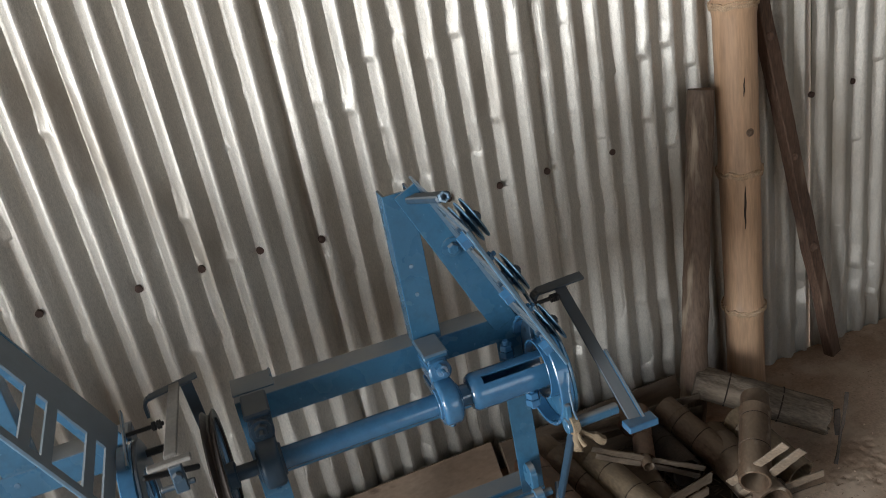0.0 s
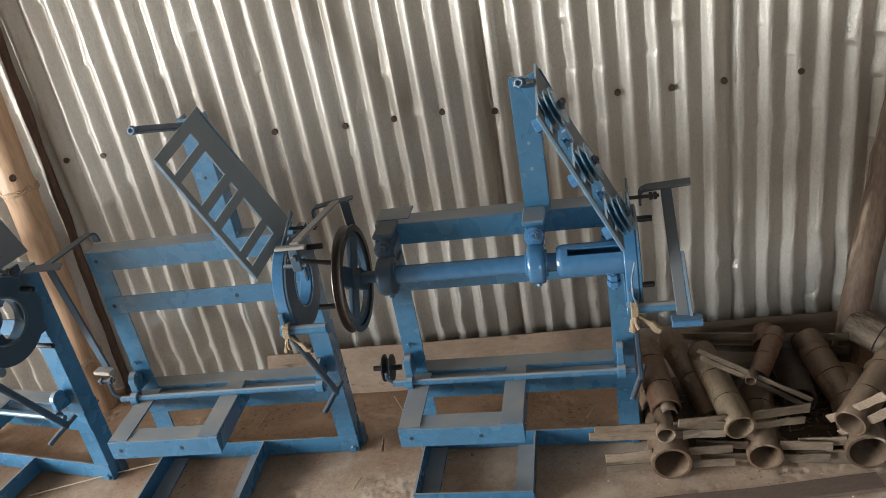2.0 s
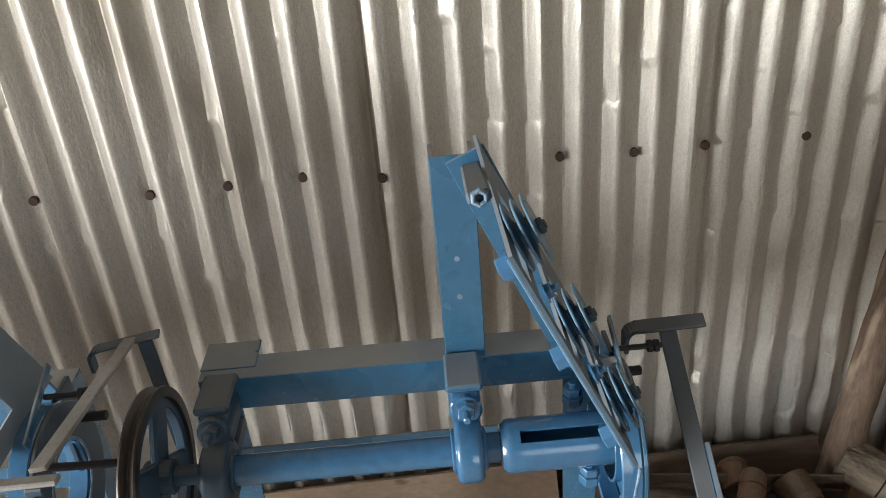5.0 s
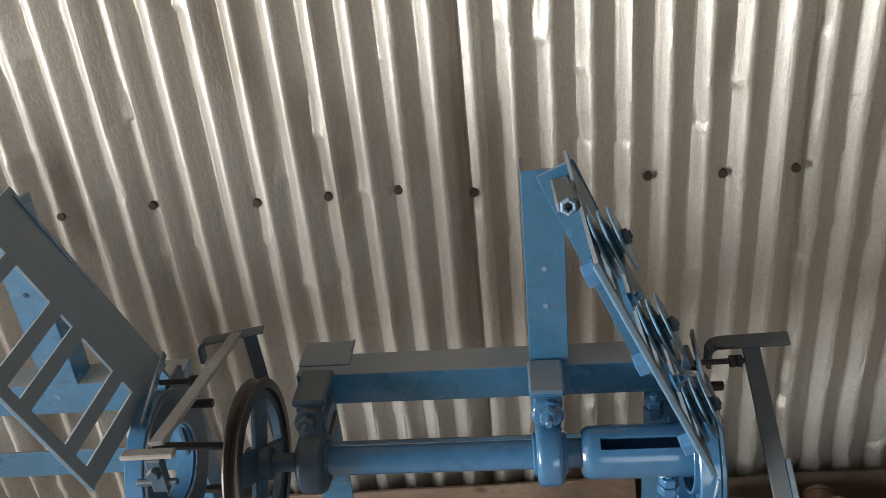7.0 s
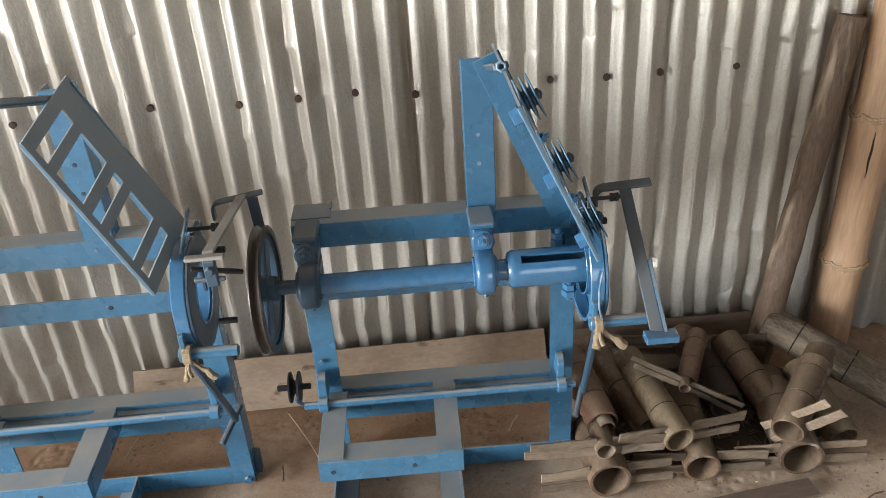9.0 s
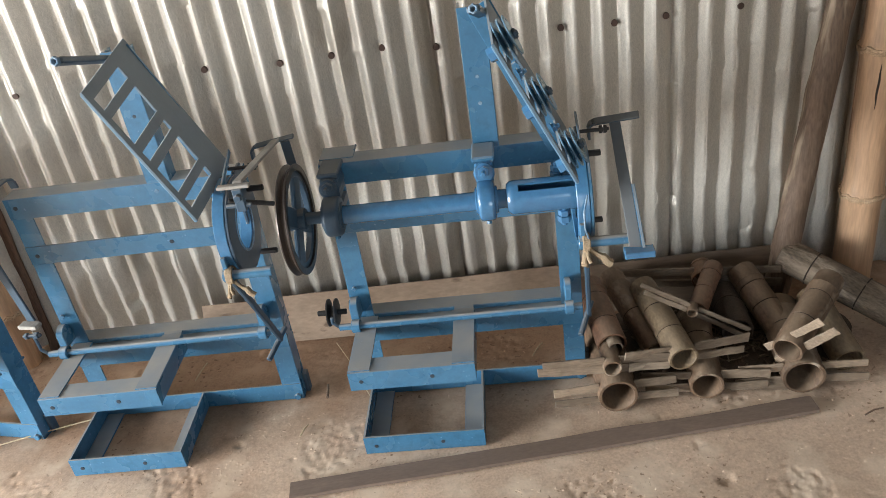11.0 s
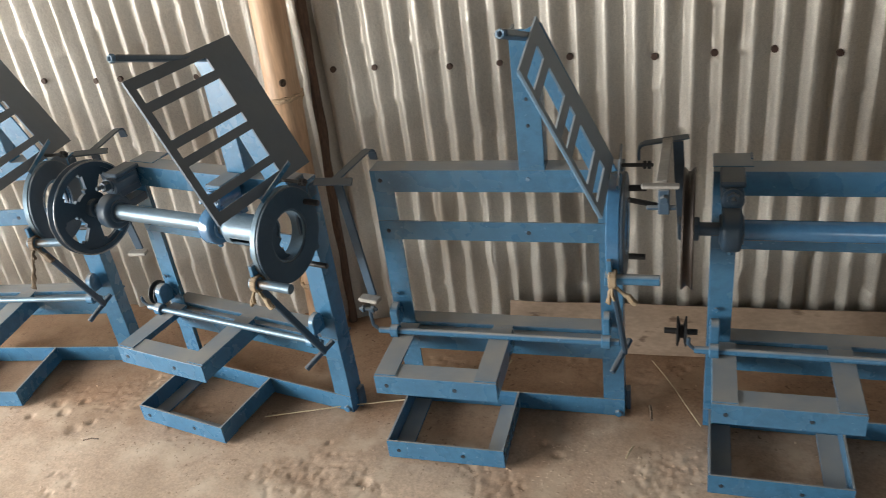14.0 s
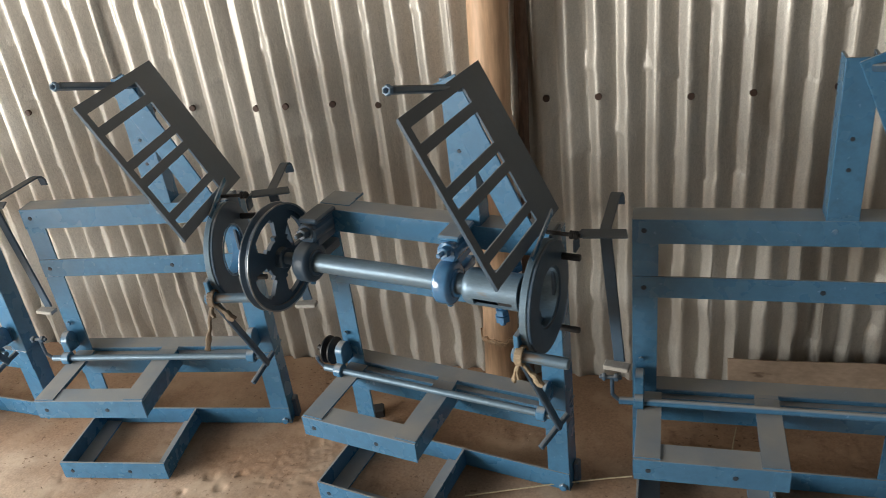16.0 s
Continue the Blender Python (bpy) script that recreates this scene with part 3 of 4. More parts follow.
def ladder_plate(a, b, deep, skew, cuts, share):
    """The slotted plate, cut out cell by cell on one shared grid of corners."""
    bm = B()
    d = b - a
    n = Vector((-d.z, 0, d.x)).normalized()
    ln, t = d.length, 0.005
    m = Matrix.Translation(a) @ Matrix((d.normalized(), Vector((0, -1, 0)), n)).transposed().to_4x4()
    ys = [q * deep for q in share]
    solid = {(i, j) for i in range(len(cuts) - 1) for j in range(3) if not (j == 1 and i % 2)}
    v = {(i, j, k): bm.verts.new(m @ Vector(((c + skew * (1 - c) * y / deep) * ln, y, -t * k))) for i, c in enumerate(cuts) for j, y in enumerate(ys) for k in (0, 1)}
    for i, j in solid:
        bm.faces.new([v[p] for p in ((i, j, 0), (i + 1, j, 0), (i + 1, j + 1, 0), (i, j + 1, 0))])
        bm.faces.new([v[p] for p in ((i, j, 1), (i, j + 1, 1), (i + 1, j + 1, 1), (i + 1, j, 1))])
        for (di, dj), (p, q) in {(-1, 0): ((i, j), (i, j + 1)), (1, 0): ((i + 1, j), (i + 1, j + 1)), (0, -1): ((i, j), (i + 1, j)), (0, 1): ((i, j + 1), (i + 1, j + 1))}.items():
            if (i + di, j + dj) not in solid:
                bm.faces.new((v[(*p, 0)], v[(*q, 0)], v[(*q, 1)], v[(*p, 1)]))
    return bm


def machine(x0, y0, yaw, shaft, lever, label, pulleys=False, pale=False, late=False):
    th = new("fibre_machine")
    tagged(th, label, "machine", "blue machines along the wall")
    # frame
    def L(key, name, mat, build, lab="", smooth=False):
        return shared(key, name, build, mat, th, lab, smooth)
    L("postl", "post", BLUE, lambda: angle_iron(B(), 2, 0.0, TOPZ - 0.006, (0, 0, 0), (0, 1), (1, 1)))
    L("postr", "post", BLUE, lambda: angle_iron(B(), 2, 0.0, TOPZ - 0.006, (W, 0, 0), (0, -1), (1, 1)))
    L("bar1", "top_bar", BLUE, lambda: angle_iron(B(), 0, 0.0, W, (0, -0.003, TOPZ), (2, -1), (1, 1), 0.061), "blue bar with grey dust on top")
    mb = L("bar2", "middle_bar", BLUE, lambda: box(B(), (0.0, -0.0025, 0.567), (W, 0.003, 0.624)))
    if late:
        mb.matrix_basis = pose(0, 0, -0.014)
    L("bar3", "lower_bar", BLUE, lambda: angle_iron(B(), 0, 0.0, W, (0, -0.0025, 0.272), (2, -1), (1, 1), 0.07), "blue bar with grey dust on top")
    L("bar3p", "bar_plate", BLUE, lambda: box(B(), (0.0075, 0.013, 0.2725), (W - 0.0075, 0.068, 0.2865), 0.002), "dusty flat plate on the lower bar")
    L("bar4", "floor_bar", BLUE, lambda: angle_iron(B(), 0, 0.0, W, (0, -0.003, 0.002), (2, 1), (1, 1)))
    L("up", "upright", BLUE, lambda: angle_iron(B(), 2, TOPZ - 0.002, 1.12, (0.462, -0.002, 0), (0, -1), (1, 1), 0.064, both=True))
    def brace():
        bm = B()
        bar(bm, (0.448, -0.009, 1.125), (0.612, -0.009, 0.755), 0.06, 0.0055, (1, 0, 0.4))
        return bm
    bc = L("brace", "brace", BLUE, brace)
    if late:
        bc.matrix_basis = pose(-0.034, 0, -0.004)
    # tray of angle bars in front
    tz = 0.288
    L("tray_f", "tray_front", BLUE, lambda: angle_iron(B(), 0, 0.013, 0.345, (0, -0.247, tz), (2, -1), (1, 1)), "blue bar with grey dust on top")
    L("tray_l", "tray_side", BLUE, lambda: angle_iron(B(), 1, -0.2410, -0.004, (0.0135, 0, tz + 0.003), (0, 1), (2, -1)), "blue bar with grey dust on top")
    L("tray_r", "tray_side", BLUE, lambda: angle_iron(B(), 1, -0.2410, -0.004, (0.3445, 0, tz + 0.003), (0, -1), (2, -1)), "blue bar with grey dust on top")
    L("tray_t", "tray_tongue", BLUE, lambda: box(B(), (0.2875, -0.0035, tz - 0.0025), (0.3425, 0.012, tz + 0.0025), 0.001))
    L("foot_f", "foot_front", BLUE, lambda: angle_iron(B(), 0, 0.013, 0.345, (0, -0.250, 0.002), (2, 1), (1, 1), 0.06))
    L("foot_l", "foot_side", BLUE, lambda: angle_iron(B(), 1, -0.244, -0.004, (0.0135, 0, 0.005), (2, 1), (0, 1), 0.058))
    L("foot_r", "foot_side", BLUE, lambda: angle_iron(B(), 1, -0.244, -0.004, (0.3445, 0, 0.005), (2, 1), (0, -1), 0.058))
    for key, x, y, z in (("h1", 0.045, -0.247, 0.258), ("h2", 0.232, -0.247, 0.258), ("h3", 0.045, -0.25, 0.03), ("h4", 0.23, -0.25, 0.03),
                         ("h5", 0.026, -0.0025, 0.594), ("h6", 0.41, -0.0025, 0.594), ("h7", 0.026, -0.003, 0.744), ("h8", 0.418, -0.003, 0.747),
                         ("h9", 0.428, -0.002, 0.955), ("h10", 0.428, -0.002, 0.888)):
        # pale discs stand in for the lit wall seen through some holes
        if pale:
            part("bolt_hole", hole_disc(x, y, z, 0.0046 if key in ("h9", "h10") else 0.0056), CHALK if key in ("h8", "h9", "h10") else HOLE, th)
        else:
            ho = L(key, "bolt_hole", CHALK if key == "h8" else HOLE, lambda: hole_disc(x, y, z, 0.0046 if key in ("h9", "h10") else 0.006))
            if late and key in ("h5", "h6"):
                ho.matrix_basis = pose(0, 0, -0.014)
    L("footnut", "foot_bolt", BLUE, lambda: nut(B(), (0.628, 0.001, 0.014), (0.628, -0.012, 0.014), 0.011))
    if shaft:
        L("lug", "end_plate", BLUE, lambda: box(box(B(), (-0.002, 0.024, TOPZ - 0.001), (0.088, 0.098, TOPZ + 0.0022), 0.001), (0.083, 0.062, TOPZ + 0.001), (0.0875, 0.098, TOPZ + 0.005), 0.001), "small dusty plate on the bar's end")
    L("block", "foot_block", BLUE_DARK, lambda: box(B(), (W + 0.001, 0.03, 0.0), (W + 0.014, 0.056, 0.07), 0.002))
    # slotted plate
    pa, pb, deep, skew = (PLATE_B if late else PLATE_A)[:4]
    d = (LAD_B - LAD_A)
    n = Vector((-d.z, 0, d.x)).normalized()
    # same plate, coloured darker for shade when late, paler for haze otherwise
    pl = L("ladder%d" % late, "slotted_plate", BLUE_DARK if late else PLATE_HAZED, lambda: ladder_plate(*(PLATE_B if late else PLATE_A)), "blue steel plate with five cut slots, its light put into the colour")
    def flange():
        bm = B()
        o = Vector((-0.003, -deep + 0.003, -0.004))
        bar(bm, pa + (pb - pa) * (skew + 0.003) + o, pb + o, 0.008, 0.005, n)
        return bm
    lp = L("lip%d" % late, "plate_edge", BLUE_DARK if late else EDGE, flange, "" if late else "pale rubbed edge of the plate")
    if late and not shaft:
        pl.matrix_basis = lp.matrix_basis = pose(0.016, 0, 0.004)
    def arm():
        bm = B()
        bar(bm, (0.456, 0.0, 1.10), (0.447, -0.29, 1.19), 0.027, 0.014, (1, 0, 0.2), 0.003)
        return bm
    L("arm", "arm", BLUE_DARK, arm)
    def armnut():
        bm = B()
        m0 = Vector((0.447, -0.29, 1.19))
        dr = Vector((-0.009, -0.29, 0.09)).normalized()
        ring(bm, m0 - dr * 0.004, m0 + dr * 0.010, 0.005, 0.0105, 6, 0.002)
        return bm
    L("armnut", "arm_nut", CHALK, armnut, "nut with whitish worn paint")
    # disc at the end of the shaft
    sy, sz = SHAFT
    rx = W + 0.012
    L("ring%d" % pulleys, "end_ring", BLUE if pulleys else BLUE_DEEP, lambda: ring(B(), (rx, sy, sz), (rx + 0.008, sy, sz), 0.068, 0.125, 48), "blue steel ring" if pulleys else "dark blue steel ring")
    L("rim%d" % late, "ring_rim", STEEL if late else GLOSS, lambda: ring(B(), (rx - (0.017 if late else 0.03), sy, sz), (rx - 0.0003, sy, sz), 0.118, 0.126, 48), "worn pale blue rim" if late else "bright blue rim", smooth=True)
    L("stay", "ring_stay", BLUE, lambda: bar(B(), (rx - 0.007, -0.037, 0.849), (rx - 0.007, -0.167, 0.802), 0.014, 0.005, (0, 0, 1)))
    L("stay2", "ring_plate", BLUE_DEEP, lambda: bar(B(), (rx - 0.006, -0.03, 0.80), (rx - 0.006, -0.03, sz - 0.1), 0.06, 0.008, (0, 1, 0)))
    for key, yy, zz, x1, rr in (("b1", sy + 0.04, sz + 0.135, 0.066, 0.0045), ("b2", sy + 0.085, sz + 0.055, 0.05, 0.008), ("b3", sy + 0.07, sz - 0.125, 0.047, 0.0075)):
        def bolt():
            bm = B()
            rod(bm, (rx - 0.01, yy, zz), (rx + x1, yy, zz), rr, 12)
            if key == "b1":
                nut(bm, (rx + 0.043, yy, zz), (rx + 0.051, yy, zz), 0.0105)
                nut(bm, (rx + 0.053, yy, zz), (rx + 0.061, yy, zz), 0.0105)
            return bm
        L(key, "threaded_bolt" if key == "b1" else "stud", IRON, bolt, "black threaded bolt with two nuts" if key == "b1" else "thick black stud")
    bx, by, bz = 0.645, -0.245, 0.615
    L("tube%d" % late, "pivot_tube", STEEL if late else BLUE, lambda: rod(B(), (bx, by, bz), (bx + 0.1, by, bz), 0.0125, 16), smooth=True)
    L("boss", "pivot_boss", BLUE, lambda: box(rod(B(), (bx - 0.02, by, bz), (bx + 0.004, by, bz), 0.017, 14), (bx - 0.016, by - 0.006, bz), (bx - 0.004, by + 0.03, bz + 0.05), 0.002))
    def diag():
        bm = B()
        bar(bm, (bx - 0.004, by - 0.002, bz - 0.005), (W + 0.010, -0.075, 0.285), 0.02, 0.012, (0, 1, 0.4), 0.003)
        rod(bm, (W - 0.02, -0.135, 0.262), (W + 0.02, -0.045, 0.305), 0.008, 10)
        return bm
    L("diag", "link_bar", BLUE_DEEP, diag)
    rk, rw, rm = ("a", 0.9, CLOTH) if pulleys else ("c", 0.75, OLDCLOTH) if late and not shaft else ("b", 0.62, CLOTH)
    for key, lx, dy, lz, w0 in (("rag1", -0.008, -0.02, -0.042, 0.008), ("rag2", 0.055, -0.012, -0.04, 0.009), ("rag3", 0.008, -0.022, -0.03, 0.006)):
        def rag():
            bm = B()
            r = random.Random(key)
            a = Vector((bx - 0.004, by - 0.012, bz - 0.006))
            if rk == "c" and key == "rag1":
                dx, dz = -0.035, -0.125
            else:
                dx, dz = lx, lz
            m, ln = between(a, a + Vector((dx, dy, dz)))
            lathe(bm, [(w0 * rw * (0.5 + 0.09 * k + r.uniform(-0.1, 0.1)), ln * k / 9) for k in range(10)], a, a + Vector((dx, dy, dz)), 9)
            for v in bm.verts:
                v.co += Vector((noise.noise(v.co * 60), noise.noise(v.co * 60 + Vector((9, 0, 0))), noise.noise(v.co * 45))) * 0.006
            return bm
        L(key + rk, "rag_end", rm, rag, "brown rag end hanging down" if rm is OLDCLOTH else "beige rag end hanging down", smooth=True)
    L("rag" + rk, "tied_rag", rm, lambda: ring(B(), (bx - 0.012, by, bz), (bx + 0.006, by, bz), 0.0175, 0.023, 14), "beige rag tied round the pivot")
    # lower rod with its brackets
    ry, rz = -0.062, 0.304
    L("rod%d" % late, "treadle_rod", STEEL if late else BLUE, lambda: rod(B(), (-0.03, ry, rz), (W - 0.005, ry, rz), 0.0095, 16), smooth=True)
    for key, x in (("brl", 0.018), ("brr", W - 0.04)):
        def bracket():
            bm = B()
            ring(bm, (x - 0.012, ry, rz), (x + 0.012, ry, rz), 0.0097, 0.019, 18)
            # a lug with a rounded top, welded to the post
            wide = 0.012 if key == "brl" else 0.0095
            outline = [(ry + 0.006, rz + 0.012)] + [(-0.030 + 0.026 * math.cos(a), rz + 0.046 + 0.026 * math.sin(a)) for a in [math.radians(200 - 25 * k) for k in range(9)]]
            outline += [(-0.003, rz + 0.046), (-0.003, rz + 0.006)]
            faces = []
            for sg, inset in ((-1, 0.0), (-0.75, 1.0), (0.75, 1.0), (1, 0.0)):
                faces.append([bm.verts.new((x + sg * wide, -0.030 + (py + 0.030) * (0.9 + 0.1 * inset), rz + 0.035 + (pz - rz - 0.035) * (0.9 + 0.1 * inset))) for py, pz in outline])
            for p, q in zip(faces, faces[1:]):
                for k in range(len(outline)):
                    bm.faces.new((p[k], p[(k + 1) % len(outline)], q[(k + 1) % len(outline)], q[k]))
            bm.faces.new(faces[0])
            bm.faces.new(faces[-1])
            if key == "brl":
                nut(bm, (x + 0.003, -0.0045, rz + 0.088), (x + 0.003, -0.011, rz + 0.088), 0.007)
            return bm
        L(key, "rod_bracket", BLUE, bracket, smooth=True)
    def hook():
        bm = B()
        rod(bm, (-0.028, ry, rz), (-0.045, ry - 0.003, rz + 0.02), 0.0048, 10)
        if shaft:
            rod(bm, (-0.045, ry - 0.003, rz + 0.018), (-0.043, ry - 0.006, rz + 0.04), 0.0048, 10)
            return bm
        rod(bm, (-0.045, ry - 0.003, rz + 0.018), (-0.045, ry - 0.006, rz + 0.078), 0.0048, 10)
        rod(bm, (-0.075, ry - 0.006, rz + 0.074), (-0.022, ry - 0.006, rz + 0.074), 0.0052, 10)
        nut(bm, (-0.04, ry - 0.006, rz + 0.074), (-0.03, ry - 0.006, rz + 0.074), 0.0105)
        nut(bm, (-0.068, ry - 0.006, rz + 0.074), (-0.06, ry - 0.006, rz + 0.074), 0.0105)
        return bm
    L("hook%d" % shaft, "rod_crank", BLUE_DARK, hook)
    bare = late and shaft
    # the late sleeve is paler because its lit inner side is put into the colour
    L("sleeve%d%d" % (shaft, bare), "ring_sleeve", STEEL if bare else GLOSS, lambda: ring(B(), (rx - (0.036 if bare else 0.026), sy, sz), (rx + 0.004, sy, sz), 0.0632, 0.0678, 48, 0.001),
      "pale blue sleeve inside the ring, light put into its colour" if bare else "glossy blue sleeve inside the ring", smooth=True)
    if not shaft:
        L("lipring", "sleeve_lip", CHALK, lambda: ring(B(), (rx + 0.0082, sy, sz), (rx + 0.0098, sy, sz), 0.0632, 0.069, 48, 0.0005), "pale worn edge of the sleeve")
    if shaft:
        sx1 = 0.475
        L("shaft%d" % late, "drive_shaft", STEEL if late else GLOSS, lambda: rod(B(), (0.03, sy, sz), (sx1, sy, sz), 0.0235, 28, 0.003), smooth=True)
        L("shaftend", "shaft_end", BLUE_DEEP, lambda: rod(B(), (-0.075, sy, sz), (0.03, sy, sz), 0.0155, 20, 0.002), smooth=True)
        for key, x, ww in (("brg1", 0.018, 0.044), ("brg2", 0.398, 0.046)):
            def bearing():
                bm = B()
                xc, hw, ro, rr = x + ww / 2, 0.0215, 0.051, 0.010
                prof = [(0.024, -hw)] + [(ro - rr + rr * math.sin(a), -hw + rr - rr * math.cos(a)) for a in (0.0, 0.52, 1.05, 1.57)]
                prof += [(r, -h) for r, h in reversed(prof)]
                lathe(bm, prof, (xc, sy, sz), (xc + 1, sy, sz), 36, "loop")
                box(bm, (xc - hw + 0.002, sy + 0.035, sz - 0.012), (xc + hw - 0.002, -0.004, sz + 0.012), 0.002)
                rod(bm, (xc, -0.014, sz + 0.062), (xc, sy + 0.008, sz + 0.066), 0.0255, 28, 0.005)
                box(bm, (xc - 0.0215, sy + 0.020, sz + 0.03), (xc + 0.0215, -0.012, sz + 0.0915), 0.004)
                return bm
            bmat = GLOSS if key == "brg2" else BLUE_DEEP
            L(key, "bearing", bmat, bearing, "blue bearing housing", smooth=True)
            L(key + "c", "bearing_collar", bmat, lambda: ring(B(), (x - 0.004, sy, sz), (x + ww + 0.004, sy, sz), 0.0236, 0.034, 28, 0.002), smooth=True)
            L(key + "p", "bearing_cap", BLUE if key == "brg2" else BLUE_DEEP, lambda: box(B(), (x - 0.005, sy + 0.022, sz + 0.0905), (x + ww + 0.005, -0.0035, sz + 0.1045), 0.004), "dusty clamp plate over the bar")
            def bolt2():
                bm = B()
                xc = x + ww / 2
                nut(bm, (xc, sy + 0.01, sz + 0.075), (xc, sy - 0.012, sz + 0.08), 0.0145)
                rod(bm, (xc, sy - 0.01, sz + 0.08), (xc, sy - 0.032, sz + 0.083), 0.006, 10)
                lathe(bm, [(0.021, 0), (0.021, 0.006)], (xc, sy + 0.012, sz + 0.075), (xc, sy - 0.1, sz + 0.08), 16)
                return bm
            L(key + "n", "bearing_bolt", bmat, bolt2)
            L(key + "m", "grease_plug", BLUE, lambda: rod(B(), (x + ww / 2, sy, sz - 0.048), (x + ww / 2, sy - 0.004, sz - 0.063), 0.007, 6))
        # flywheel with four spokes
        fx = -0.052
        L("wheel%d" % late, "flywheel_rim", BLUE_DEEP if late else RUST, lambda: lathe(B(), [(0.122, -0.013), (0.138, -0.013), (0.139, -0.010), (0.130, -0.002), (0.130, 0.002), (0.139, 0.010), (0.138, 0.013), (0.122, 0.013)],
                                                       (fx, sy, sz), (fx + 1, sy, sz), 56, "loop"), "dark flywheel rim" if late else "dark flywheel with a worn brown groove", smooth=True)
        if late:
            for side in (-1, 1):
                L("edge%d" % side, "worn_edge", WORN, lambda: ring(B(), (fx + side * 0.0122, sy, sz), (fx + side * 0.0142, sy, sz), 0.1345, 0.1393, 56, 0.0006), "bright worn edge of the flywheel", smooth=True)
        def spokes():
            bm = B()
            rod(bm, (fx - 0.022, sy, sz), (fx + 0.024, sy, sz), 0.027, 24, 0.003)
            if late:
                # a cast web with four rounded windows
                radii, seg = (0.024, 0.050, 0.060, 0.100, 0.110, 0.124), 72
                gap = {1: 4, 2: 6, 3: 5}
                solid = {(i, q) for i in range(5) for q in range(seg) if not (i in gap and min((q - 5) % 18, (5 - q - 1) % 18 + 1) < gap[i])}
                v = {(i, q, w): bm.verts.new((fx + (w - 0.5) * 0.012, sy + r * math.cos(2 * math.pi * q / seg), sz + r * math.sin(2 * math.pi * q / seg))) for i, r in enumerate(radii) for q in range(seg) for w in (0, 1)}
                for i, q in solid:
                    q2 = (q + 1) % seg
                    for w in (0, 1):
                        bm.faces.new([v[p] for p in ((i, q, w), (i, q2, w), (i + 1, q2, w), (i + 1, q, w))])
                    for (di, dq), (p1, p2) in {(-1, 0): ((i, q), (i, q2)), (1, 0): ((i + 1, q), (i + 1, q2)), (0, -1): ((i, q), (i + 1, q)), (0, 1): ((i, q2), (i + 1, q2))}.items():
                        if (i + di, (q + dq) % seg) not in solid:
                            bm.faces.new((v[(*p1, 0)], v[(*p2, 0)], v[(*p2, 1)], v[(*p1, 1)]))
                return bm
            for k in range(4):
                a = math.pi / 4 + k * math.pi / 2 + 0.2
                c, s = math.cos(a), math.sin(a)
                bar(bm, (fx, sy + 0.02 * c, sz + 0.02 * s), (fx, sy + 0.122 * c, sz + 0.122 * s), 0.054, 0.012, (0, -s, c), 0.004)
            ring(bm, (fx - 0.008, sy, sz), (fx + 0.008, sy, sz), 0.106, 0.122, 48)
            return bm
        L("spokes%d" % late, "flywheel_web" if late else "flywheel_spokes", BLUE_DEEP, spokes)
        # slotted cup between the bearing and the ring
        cx0, cx1, cr = 0.468, rx - (0.055 if late else 0.004), 0.042
        slot = 21 if late else 12
        def cup():
            bm = B()
            seg = 40
            prof = [(0.026, cx0), (0.035, cx0 + 0.002), (cr - 0.001, cx0 + 0.010), (cr, cx0 + 0.018), (cr, cx0 + 0.030), (cr, cx1 - 0.012), (cr, cx1)]
            slots = (slot, (slot + 20) % 40)
            n = len(prof)
            solid = {(i, k) for i in range(n - 1) for k in range(seg) if not (i == 4 and any(k in (q, (q + 1) % seg, (q + 2) % seg) for q in slots))}
            v = {}
            for i, (r, x) in enumerate(prof):
                for k in range(seg):
                    for w in (0, 1):
                        rr = r - 0.005 * w
                        v[i, k, w] = bm.verts.new((x + 0.004 * w * (i == 0), sy + rr * math.cos(2 * math.pi * k / seg), sz + rr * math.sin(2 * math.pi * k / seg)))
            for i, k in solid:
                k2 = (k + 1) % seg
                bm.faces.new((v[i, k, 0], v[i, k2, 0], v[i + 1, k2, 0], v[i + 1, k, 0]))
                bm.faces.new((v[i, k, 1], v[i + 1, k, 1], v[i + 1, k2, 1], v[i, k2, 1]))
                for (di, dk), (p, q) in {(-1, 0): ((i, k), (i, k2)), (1, 0): ((i + 1, k), (i + 1, k2)), (0, -1): ((i, k), (i + 1, k)), (0, 1): ((i, k2), (i + 1, k2))}.items():
                    if (i + di, (k + dk) % seg) not in solid:
                        bm.faces.new((v[(*p, 0)], v[(*q, 0)], v[(*q, 1)], v[(*p, 1)]))
            return bm
        L("cup%d" % late, "slotted_cup", STEEL if late else GLOSS, cup, "worn pale blue slotted steel cup" if late else "glossy blue slotted steel cup", smooth=True)
        back = 0.045 if late else 0.0
        for key, xx, yy, zz in (("cb1", 0.603, -0.137, 0.632), ("cb2", 0.597, -0.03, 0.70)):
            def cupbolt():
                bm = B()
                nut(bm, (xx - back, yy, zz - 0.016), (xx - back, yy, zz), 0.017)
                nut(bm, (xx - back, yy, zz + 0.001), (xx - back, yy, zz + 0.016), 0.015)
                rod(bm, (xx - back, yy, zz - 0.026), (xx - back, yy, zz + 0.026), 0.0075, 10)
                return bm
            L(key + str(late), "cup_bolt", GLOSS, cupbolt)
